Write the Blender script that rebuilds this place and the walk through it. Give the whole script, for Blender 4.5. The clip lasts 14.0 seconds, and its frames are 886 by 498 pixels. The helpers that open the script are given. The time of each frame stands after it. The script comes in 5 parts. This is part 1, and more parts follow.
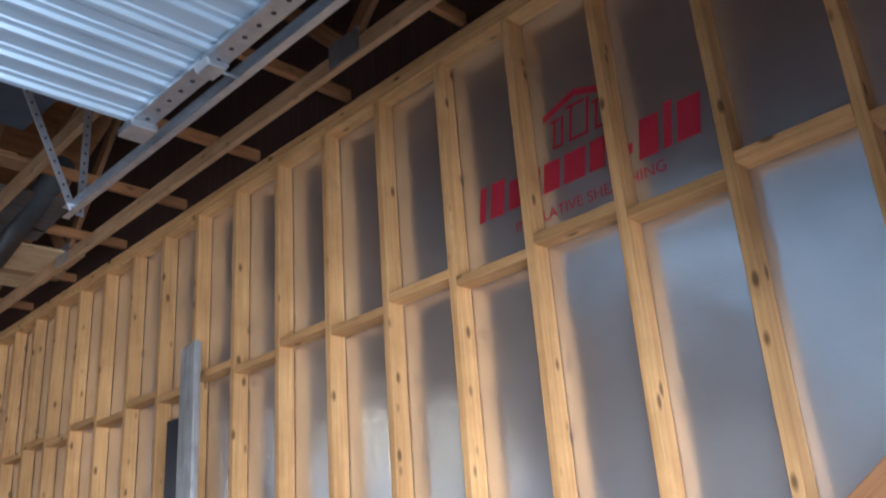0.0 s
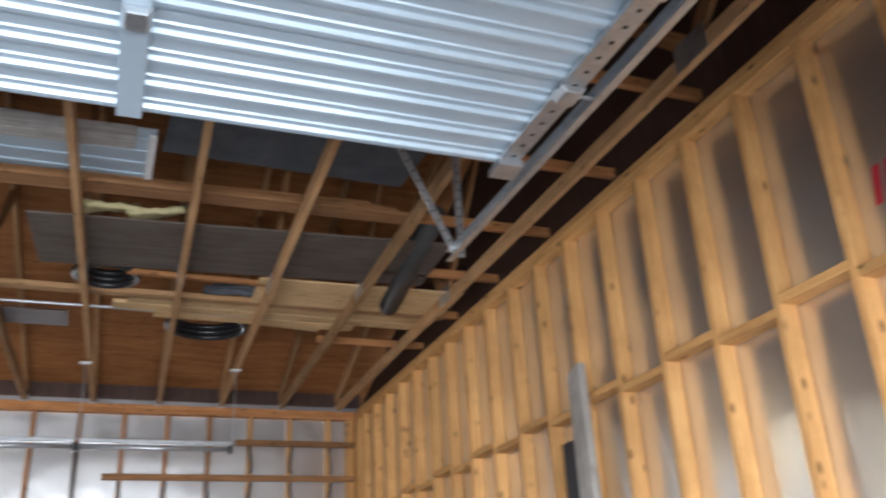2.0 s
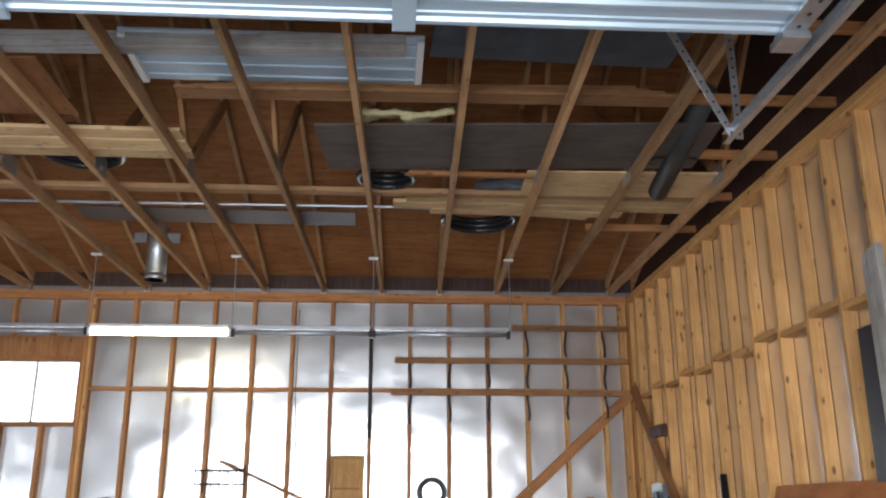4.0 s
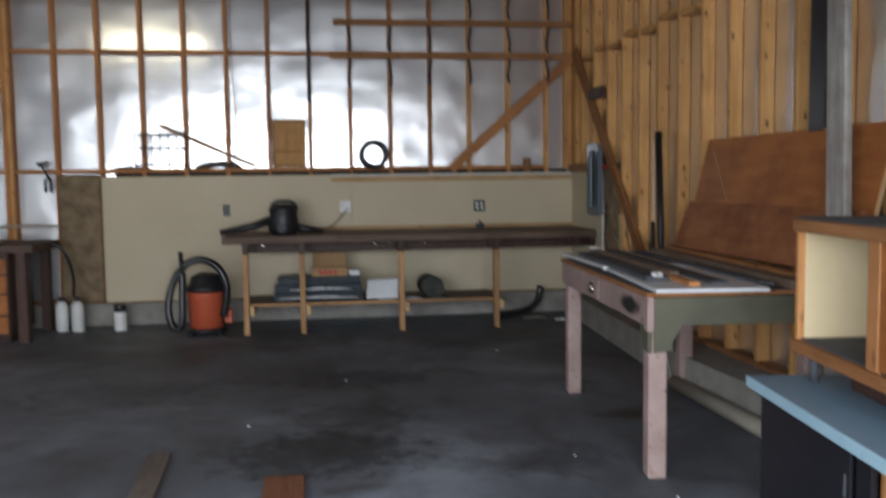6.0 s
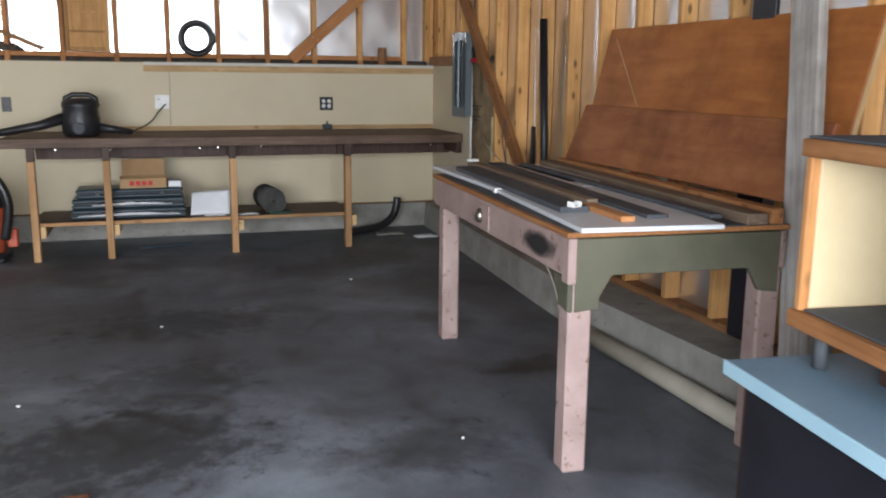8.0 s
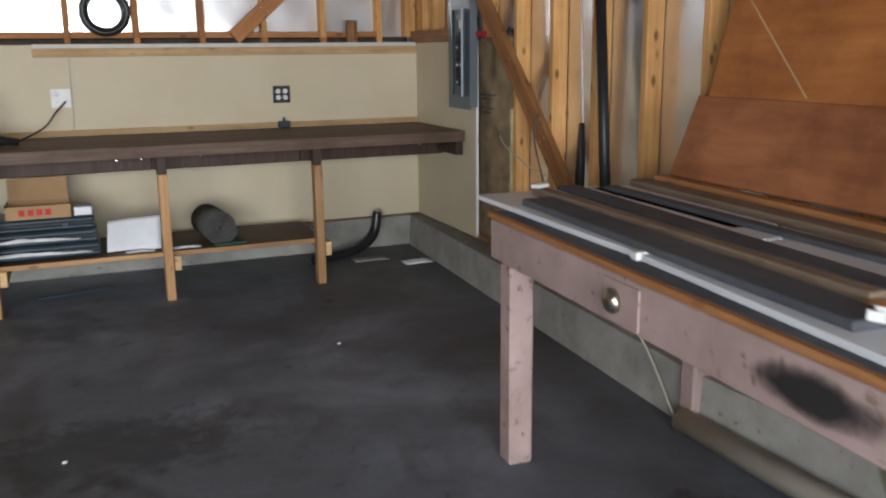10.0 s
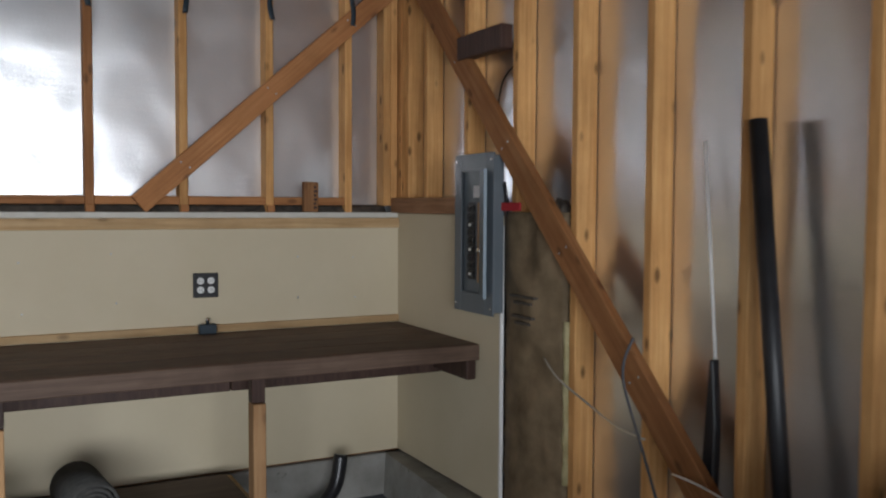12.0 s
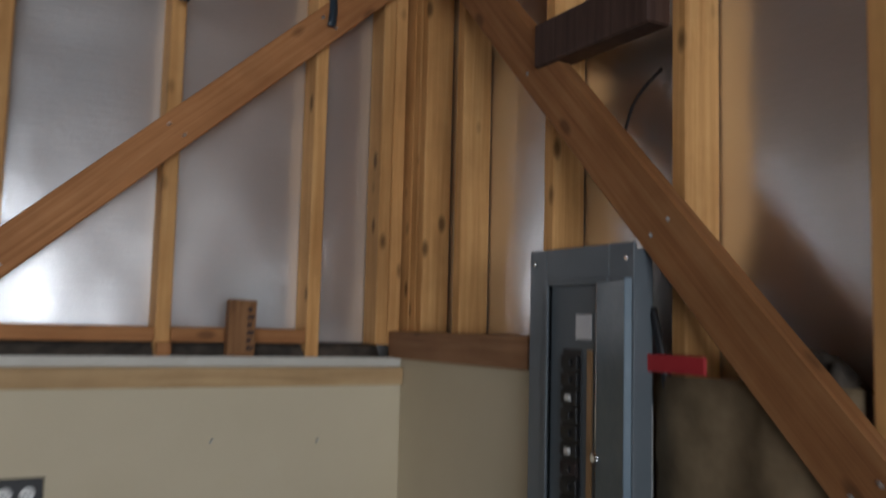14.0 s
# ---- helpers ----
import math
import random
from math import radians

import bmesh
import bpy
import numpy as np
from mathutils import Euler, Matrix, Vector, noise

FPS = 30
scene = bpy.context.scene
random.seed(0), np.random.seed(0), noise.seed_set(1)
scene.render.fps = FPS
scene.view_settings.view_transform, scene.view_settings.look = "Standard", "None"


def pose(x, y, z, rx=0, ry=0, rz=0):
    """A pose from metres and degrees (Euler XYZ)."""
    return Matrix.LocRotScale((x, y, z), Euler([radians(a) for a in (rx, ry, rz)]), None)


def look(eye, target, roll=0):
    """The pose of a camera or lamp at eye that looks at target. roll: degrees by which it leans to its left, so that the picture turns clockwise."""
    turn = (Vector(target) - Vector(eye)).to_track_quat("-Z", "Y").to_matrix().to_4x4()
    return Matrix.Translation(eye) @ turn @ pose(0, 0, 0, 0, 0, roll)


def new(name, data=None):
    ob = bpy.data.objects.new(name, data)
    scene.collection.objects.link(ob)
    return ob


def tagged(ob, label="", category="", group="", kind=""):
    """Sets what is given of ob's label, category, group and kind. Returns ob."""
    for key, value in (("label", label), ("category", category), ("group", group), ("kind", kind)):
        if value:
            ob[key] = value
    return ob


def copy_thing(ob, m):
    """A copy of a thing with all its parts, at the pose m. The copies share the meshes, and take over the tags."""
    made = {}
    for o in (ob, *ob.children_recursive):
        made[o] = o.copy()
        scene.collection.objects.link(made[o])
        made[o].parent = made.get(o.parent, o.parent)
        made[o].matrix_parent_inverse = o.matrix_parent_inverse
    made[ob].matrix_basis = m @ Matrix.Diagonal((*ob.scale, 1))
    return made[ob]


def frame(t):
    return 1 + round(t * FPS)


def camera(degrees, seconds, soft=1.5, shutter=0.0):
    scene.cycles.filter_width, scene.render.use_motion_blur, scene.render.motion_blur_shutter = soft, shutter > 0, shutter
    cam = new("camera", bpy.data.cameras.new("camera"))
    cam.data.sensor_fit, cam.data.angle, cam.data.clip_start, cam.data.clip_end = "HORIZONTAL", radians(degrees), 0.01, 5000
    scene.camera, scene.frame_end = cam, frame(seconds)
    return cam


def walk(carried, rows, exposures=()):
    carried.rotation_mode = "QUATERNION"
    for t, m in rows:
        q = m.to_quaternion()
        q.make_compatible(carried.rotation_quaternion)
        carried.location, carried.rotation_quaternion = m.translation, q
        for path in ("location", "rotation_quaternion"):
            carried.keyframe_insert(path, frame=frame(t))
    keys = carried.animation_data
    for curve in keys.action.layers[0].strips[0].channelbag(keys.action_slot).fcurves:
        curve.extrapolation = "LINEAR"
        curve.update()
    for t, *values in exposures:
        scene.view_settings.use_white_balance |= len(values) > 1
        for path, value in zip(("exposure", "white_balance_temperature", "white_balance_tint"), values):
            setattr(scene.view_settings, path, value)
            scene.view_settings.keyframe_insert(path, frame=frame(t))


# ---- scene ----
cam = camera(53.7, 14.0, soft=2.0, shutter=0.5)
PATH = [
    (0, (1.031, 0.349, 1.442), (2.37, 1.647, 2.166), -4.3),
    (0.5, (1.0, 0.358, 1.458), (2.314, 1.626, 2.274), -3.7),
    (1, (0.99, 0.369, 1.454), (2.174, 1.757, 2.274), -3.6),
    (1.5, (0.969, 0.405, 1.47), (1.927, 1.957, 2.292), -3.7),
    (2, (0.956, 0.427, 1.461), (1.634, 2.128, 2.267), -3.1),
    (2.4, (0.936, 0.467, 1.493), (1.41, 2.246, 2.274), -2.4),
    (2.5, (0.932, 0.452, 1.494), (1.36, 2.246, 2.269), -2.6),
    (2.7, (0.924, 0.434, 1.495), (1.215, 2.267, 2.242), -0.1),
    (4.8, (0.859, 0.384, 1.476), (0.962, 2.346, 1.85), -0.2),
    (5, (0.851, 0.384, 1.468), (0.964, 2.36, 1.759), -0.4),
    (5.5, (0.847, 0.421, 1.433), (0.989, 2.414, 1.511), -1.0),
    (6, (0.809, 0.468, 1.386), (1.079, 2.443, 1.231), -0.7),
    (6.5, (0.793, 0.599, 1.337), (1.238, 2.521, 1.008), -0.9),
    (7, (0.878, 0.919, 1.318), (1.492, 2.784, 0.939), 1.0),
    (7.2, (0.903, 1.048, 1.347), (1.48, 2.928, 0.983), 0.9),
    (9.3, (1.02, 2.771, 1.388), (1.759, 4.574, 0.936), -1.7),
    (9.5, (1.033, 2.943, 1.386), (1.781, 4.742, 0.934), -2.2),
    (10, (1.077, 3.41, 1.4), (1.833, 5.209, 0.959), -0.6),
    (10.5, (1.117, 3.887, 1.433), (2.065, 5.617, 1.105), -1.1),
    (11, (1.239, 4.378, 1.491), (2.166, 6.14, 1.302), -0.8),
    (11.5, (1.358, 4.848, 1.501), (2.271, 6.626, 1.435), 0.1),
    (12, (1.493, 5.285, 1.5), (2.426, 7.051, 1.402), 0.3),
    (12.5, (1.643, 5.746, 1.491), (2.405, 7.586, 1.308), 1.4),
    (13, (1.839, 6.245, 1.487), (2.803, 7.99, 1.325), 0.0),
    (13.5, (2.067, 6.7, 1.509), (2.979, 8.479, 1.476), 2.1),
    (14, (2.24, 7.121, 1.554), (3.224, 8.853, 1.733), 1.4),
]
EXPOSURES = [(0.0, -0.55, 5350, 10), (0.5, -0.12, 6200, 10), (1.5, -0.2, 6300, 10), (2.7, -0.3, 6250, 10), (4.8, -0.85, 6250, 10), (5.5, -1.2, 6250, 10), (6.0, -1.4, 6250, 10), (6.5, -1.35, 6250, 10), (7.0, -0.85, 6250, 10), (9.5, -0.45, 6450, 10), (10.5, -0.55, 6400, 10), (11.5, -0.9, 6300, 10), (12.5, -0.88, 6250, 10), (14.0, -1.05, 6250, 10)]
walk(cam, [(t, look(eye, target, roll)) for t, eye, target, roll in PATH], EXPOSURES)

# ---- light ----
world = bpy.data.worlds.new("sky")
scene.world = world
world.use_nodes = True
wn = world.node_tree.nodes
sky = wn.new("ShaderNodeTexSky")
sky.sky_type = "NISHITA"
sky.sun_disc = False
sky.sun_elevation, sky.sun_rotation = radians(48), radians(100)
world.node_tree.links.new(sky.outputs["Color"], wn["Background"].inputs["Color"])
wn["Background"].inputs["Strength"].default_value = 0.15

sun = new("sun", bpy.data.lights.new("sun", "SUN"))
sun.data.energy, sun.data.angle, sun.data.color = 4.5, radians(0.5), (1.0, 0.94, 0.86)
sun.matrix_world = look((0, 0, 0), (-math.cos(radians(48)) * math.sin(radians(100)), -math.cos(radians(48)) * math.cos(radians(100)) * -1, -math.sin(radians(48))))

gateway = new("gateway_daylight", bpy.data.lights.new("gateway_daylight", "AREA"))
gateway.data.shape = "RECTANGLE"
gateway.data.size, gateway.data.size_y = 5.3, 2.5
gateway.data.energy, gateway.data.color = 1050, (0.93, 0.96, 1.0)
gateway.data.spread = radians(160)
gateway.matrix_world = look((-0.42, -0.33, 1.36), (-0.42, 3.0, -1.64))

# ---- materials ----
def nodes_of(name):
    m = bpy.data.materials.new(name)
    m.use_nodes = True
    nt = m.node_tree
    return m, nt, nt.nodes["Principled BSDF"]


def node(nt, kind, **vals):
    n = nt.nodes.new(kind)
    for k, v in vals.items():
        n.inputs[k].default_value = v
    return n


def ramp(nt, fac, stops):
    r = nt.nodes.new("ShaderNodeValToRGB")
    el = r.color_ramp.elements
    el[0].position, el[0].color = stops[0][0], (*stops[0][1], 1)
    el[1].position, el[1].color = stops[-1][0], (*stops[-1][1], 1)
    for p, c in stops[1:-1]:
        e = el.new(p)
        e.color = (*c, 1)
    nt.links.new(fac, r.inputs["Fac"])
    return r.outputs["Color"]


def coords(nt, scale, offset_random=True):
    tc = nt.nodes.new("ShaderNodeTexCoord")
    mp = nt.nodes.new("ShaderNodeMapping")
    mp.inputs["Scale"].default_value = scale
    nt.links.new(tc.outputs["Object"], mp.inputs["Vector"])
    if offset_random:
        info = nt.nodes.new("ShaderNodeObjectInfo")
        mul = nt.nodes.new("ShaderNodeVectorMath")
        mul.operation = "SCALE"
        mul.inputs[0].default_value = (17.0, 31.0, 23.0)
        nt.links.new(info.outputs["Random"], mul.inputs["Scale"])
        nt.links.new(mul.outputs["Vector"], mp.inputs["Location"])
    return mp.outputs["Vector"]


def mixc(nt, fac, a, b, mode="MIX"):
    m = nt.nodes.new("ShaderNodeMix")
    m.data_type, m.blend_type = "RGBA", mode
    for s, v in ((m.inputs[0], fac), (m.inputs[6], a), (m.inputs[7], b)):
        if hasattr(v, "is_linked"):
            nt.links.new(v, s)
        else:
            s.default_value = v if not isinstance(v, tuple) else (*v, 1)
    return m.outputs[2]


def bump(nt, bsdf, height, strength, distance=0.002):
    b = node(nt, "ShaderNodeBump", Strength=strength, Distance=distance)
    nt.links.new(height, b.inputs["Height"])
    nt.links.new(b.outputs["Normal"], bsdf.inputs["Normal"])


def wood(name, dark, mid, light, rough=0.75, knots=0.6, grain=1.0, vary=0.25, dirt=0.0, axis=2):
    """Sawn timber; the grain runs along the piece's own z axis."""
    m, nt, b = nodes_of(name)
    sc = [55 * grain] * 3
    sc[axis] = 2.2
    v = coords(nt, sc)
    n1 = node(nt, "ShaderNodeTexNoise", Scale=1.0, Detail=6.0, Roughness=0.62, Distortion=0.5)
    nt.links.new(v, n1.inputs["Vector"])
    col = ramp(nt, n1.outputs["Fac"], [(0.28, dark), (0.5, mid), (0.72, light)])
    sk = [13.0] * 3
    sk[axis] = 6.0
    vk = coords(nt, sk)
    vo = node(nt, "ShaderNodeTexVoronoi", Scale=1.0)
    nt.links.new(vk, vo.inputs["Vector"])
    kn = ramp(nt, vo.outputs["Distance"], [(0.09, (1, 1, 1)), (0.20, (0, 0, 0))])
    km = nt.nodes.new("ShaderNodeMath")
    km.operation = "MULTIPLY"
    nt.links.new(kn, km.inputs[0])
    km.inputs[1].default_value = knots
    col = mixc(nt, km.outputs[0], col, tuple(c * 0.28 for c in dark))
    info = nt.nodes.new("ShaderNodeObjectInfo")
    hsv = node(nt, "ShaderNodeHueSaturation")
    mr = node(nt, "ShaderNodeMapRange")
    mr.inputs["To Min"].default_value, mr.inputs["To Max"].default_value = 1 - vary, 1 + vary
    nt.links.new(info.outputs["Random"], mr.inputs["Value"])
    nt.links.new(mr.outputs["Result"], hsv.inputs["Value"])
    nt.links.new(col, hsv.inputs["Color"])
    col = hsv.outputs["Color"]
    n2 = node(nt, "ShaderNodeTexNoise", Scale=3.0, Detail=5.0, Roughness=0.65)
    tc = coords(nt, (1, 1, 1))
    nt.links.new(tc, n2.inputs["Vector"])
    st = ramp(nt, n2.outputs["Fac"], [(0.35, (0.62, 0.58, 0.55)), (0.6, (1, 1, 1))])
    col = mixc(nt, 0.55 + dirt * 0.45, col, st, "MULTIPLY")
    nt.links.new(col, b.inputs["Base Color"])
    b.inputs["Roughness"].default_value = rough
    b.inputs["Specular IOR Level"].default_value = 0.3
    bump(nt, b, n1.outputs["Fac"], 0.35)
    return m


def paint(name, a, b_, rough=0.6, scale=4.0, metal=0.0, bumps=0.15, fine=60.0, spec=0.4, detail=6.0, chips=None, chip_at=0.68):
    """A painted or plain surface with blotches, fine relief and, if given, worn spots."""
    m, nt, b = nodes_of(name)
    v = coords(nt, (1, 1, 1))
    n1 = node(nt, "ShaderNodeTexNoise", Scale=scale, Detail=detail, Roughness=0.6)
    nt.links.new(v, n1.inputs["Vector"])
    col = ramp(nt, n1.outputs["Fac"], [(0.3, a), (0.7, b_)])
    n2 = node(nt, "ShaderNodeTexNoise", Scale=fine, Detail=4.0, Roughness=0.6)
    nt.links.new(v, n2.inputs["Vector"])
    if chips:
        n3 = node(nt, "ShaderNodeTexNoise", Scale=scale * 3.5, Detail=7.0, Roughness=0.7)
        nt.links.new(v, n3.inputs["Vector"])
        f = ramp(nt, n3.outputs["Fac"], [(chip_at, (0, 0, 0)), (chip_at + 0.06, (1, 1, 1))])
        col = mixc(nt, f, col, chips)
    nt.links.new(col, b.inputs["Base Color"])
    mr = node(nt, "ShaderNodeMapRange")
    mr.inputs["To Min"].default_value, mr.inputs["To Max"].default_value = max(rough - 0.12, 0.03), min(rough + 0.12, 1)
    nt.links.new(n2.outputs["Fac"], mr.inputs["Value"])
    nt.links.new(mr.outputs["Result"], b.inputs["Roughness"])
    b.inputs["Metallic"].default_value = metal
    b.inputs["Specular IOR Level"].default_value = spec
    bump(nt, b, n2.outputs["Fac"], bumps)
    return m


def foil_material():
    """Embossed foil: a near-mirror sheen over a broader one, with fine horizontal wrinkles."""
    m, nt, b = nodes_of("foil_sheathing")
    v = coords(nt, (1, 1, 1), False)
    n1 = node(nt, "ShaderNodeTexNoise", Scale=130.0, Detail=3.0, Roughness=0.6)
    n2 = node(nt, "ShaderNodeTexNoise", Scale=2.5, Detail=5.0, Roughness=0.6)
    v2 = coords(nt, (5, 5, 60), False)
    n3 = node(nt, "ShaderNodeTexNoise", Scale=1.0, Detail=3.0, Roughness=0.6)
    n4 = node(nt, "ShaderNodeTexNoise", Scale=34.0, Detail=2.0, Roughness=0.5, Distortion=1.2)
    n5 = node(nt, "ShaderNodeTexNoise", Scale=2.1, Detail=1.5, Roughness=0.45)
    for n, vec in ((n1, v), (n2, v), (n3, v2), (n4, v), (n5, v)):
        nt.links.new(vec, n.inputs["Vector"])
    col = ramp(nt, n2.outputs["Fac"], [(0.3, (0.80, 0.81, 0.83)), (0.7, (0.90, 0.90, 0.90))])
    broad = nt.nodes.new("ShaderNodeBsdfPrincipled")
    mr = node(nt, "ShaderNodeMapRange")
    mr.inputs["To Min"].default_value, mr.inputs["To Max"].default_value = 0.14, 0.28
    nt.links.new(n2.outputs["Fac"], mr.inputs["Value"])
    nt.links.new(mr.outputs["Result"], b.inputs["Roughness"])
    broad.inputs["Roughness"].default_value = 0.46
    add = nt.nodes.new("ShaderNodeMath")
    add.operation = "ADD"
    nt.links.new(n1.outputs["Fac"], add.inputs[0])
    nt.links.new(n3.outputs["Fac"], add.inputs[1])
    add2 = nt.nodes.new("ShaderNodeMath")
    add2.operation = "MULTIPLY_ADD"
    add2.inputs[1].default_value = 0.9
    nt.links.new(n4.outputs["Fac"], add2.inputs[0])
    nt.links.new(add.outputs[0], add2.inputs[2])
    for sh in (b, broad):
        sh.inputs["Metallic"].default_value = 0.96
        nt.links.new(col, sh.inputs["Base Color"])
        bump(nt, sh, add2.outputs[0], 0.13, 0.003)
        fine = sh.inputs["Normal"].links[0].from_node
        wave = node(nt, "ShaderNodeBump", Strength=1.0, Distance=0.02)
        nt.links.new(n5.outputs["Fac"], wave.inputs["Height"])
        nt.links.new(wave.outputs["Normal"], fine.inputs["Normal"])
    mix = node(nt, "ShaderNodeMixShader", Fac=0.28)
    nt.links.new(b.outputs[0], mix.inputs[1])
    nt.links.new(broad.outputs[0], mix.inputs[2])
    nt.links.new(mix.outputs[0], nt.nodes["Material Output"].inputs["Surface"])
    return m


def concrete_floor():
    m, nt, b = nodes_of("oil_stained_concrete_sky_tint")
    v = coords(nt, (1, 1, 1), False)
    n1 = node(nt, "ShaderNodeTexNoise", Scale=0.7, Detail=9.0, Roughness=0.62, Distortion=0.4)
    n2 = node(nt, "ShaderNodeTexNoise", Scale=2.6, Detail=8.0, Roughness=0.68, Distortion=0.6)
    n3 = node(nt, "ShaderNodeTexNoise", Scale=90.0, Detail=4.0, Roughness=0.7)
    n4 = node(nt, "ShaderNodeTexNoise", Scale=9.0, Detail=6.0, Roughness=0.7)
    for n in (n1, n2, n3, n4):
        nt.links.new(v, n.inputs["Vector"])
    # the paler bluish stops put sky sheen into the concrete's colour
    col = ramp(nt, n1.outputs["Fac"], [(0.3, (0.062, 0.062, 0.067)), (0.5, (0.108, 0.117, 0.136)), (0.72, (0.235, 0.258, 0.297))])
    s = ramp(nt, n2.outputs["Fac"], [(0.34, (0.45, 0.43, 0.42)), (0.5, (1, 1, 1)), (0.74, (1.0, 1.0, 1.0))])
    col = mixc(nt, 0.8, col, s, "MULTIPLY")
    spots = ramp(nt, n4.outputs["Fac"], [(0.30, (0.35, 0.34, 0.34)), (0.38, (1, 1, 1))])
    col = mixc(nt, 0.8, col, spots, "MULTIPLY")
    tc = nt.nodes.new("ShaderNodeTexCoord")
    for cx, cy, rx, ry, k in ((0.78, 4.93, 0.72, 0.5, 0.36), (0.98, 5.6, 0.5, 0.45, 0.5), (1.05, 6.6, 0.75, 0.4, 0.46), (0.92, 3.98, 0.2, 0.16, 0.5), (1.75, 3.7, 0.6, 0.3, 0.62), (1.9, 4.6, 0.5, 0.3, 0.6), (-0.6, 6.4, 0.9, 0.5, 0.6), (2.65, 5.36, 0.35, 0.16, 0.5)):
        mp = nt.nodes.new("ShaderNodeMapping")
        mp.inputs["Location"].default_value = (-cx / rx, -cy / ry, 0)
        mp.inputs["Scale"].default_value = (1 / rx, 1 / ry, 0)
        geo = nt.nodes.new("ShaderNodeNewGeometry")
        nt.links.new(geo.outputs["Position"], mp.inputs["Vector"])
        ln = nt.nodes.new("ShaderNodeVectorMath")
        ln.operation = "LENGTH"
        nt.links.new(mp.outputs["Vector"], ln.inputs[0])
        ad = nt.nodes.new("ShaderNodeMath")
        ad.operation = "MULTIPLY_ADD"
        nt.links.new(n4.outputs["Fac"], ad.inputs[0])
        ad.inputs[1].default_value = 2.6
        nt.links.new(ln.outputs["Value"], ad.inputs[2])
        f = ramp(nt, ad.outputs[0], [(0.0, (k, k, k)), (0.62, (k * 1.1, k * 1.1, k * 1.1)), (0.78, (1, 1, 1))])
        sc = nt.nodes.new("ShaderNodeMath")
        sc.operation = "MULTIPLY"
        sc.inputs[1].default_value = 0.36
        nt.links.new(ad.outputs[0], sc.inputs[0])
        rp = f.node
        nt.links.new(sc.outputs[0], rp.inputs["Fac"])
        col = mixc(nt, 1.0, col, f, "MULTIPLY")
    g = ramp(nt, n3.outputs["Fac"], [(0.3, (0.8, 0.8, 0.8)), (0.7, (1.15, 1.15, 1.15))])
    col = mixc(nt, 0.6, col, g, "MULTIPLY")
    nt.links.new(col, b.inputs["Base Color"])
    r = ramp(nt, n2.outputs["Fac"], [(0.3, (0.42, 0.42, 0.42)), (0.6, (0.72, 0.72, 0.72))])
    nt.links.new(r, b.inputs["Roughness"])
    bump(nt, b, n3.outputs["Fac"], 0.2, 0.002)
    return m


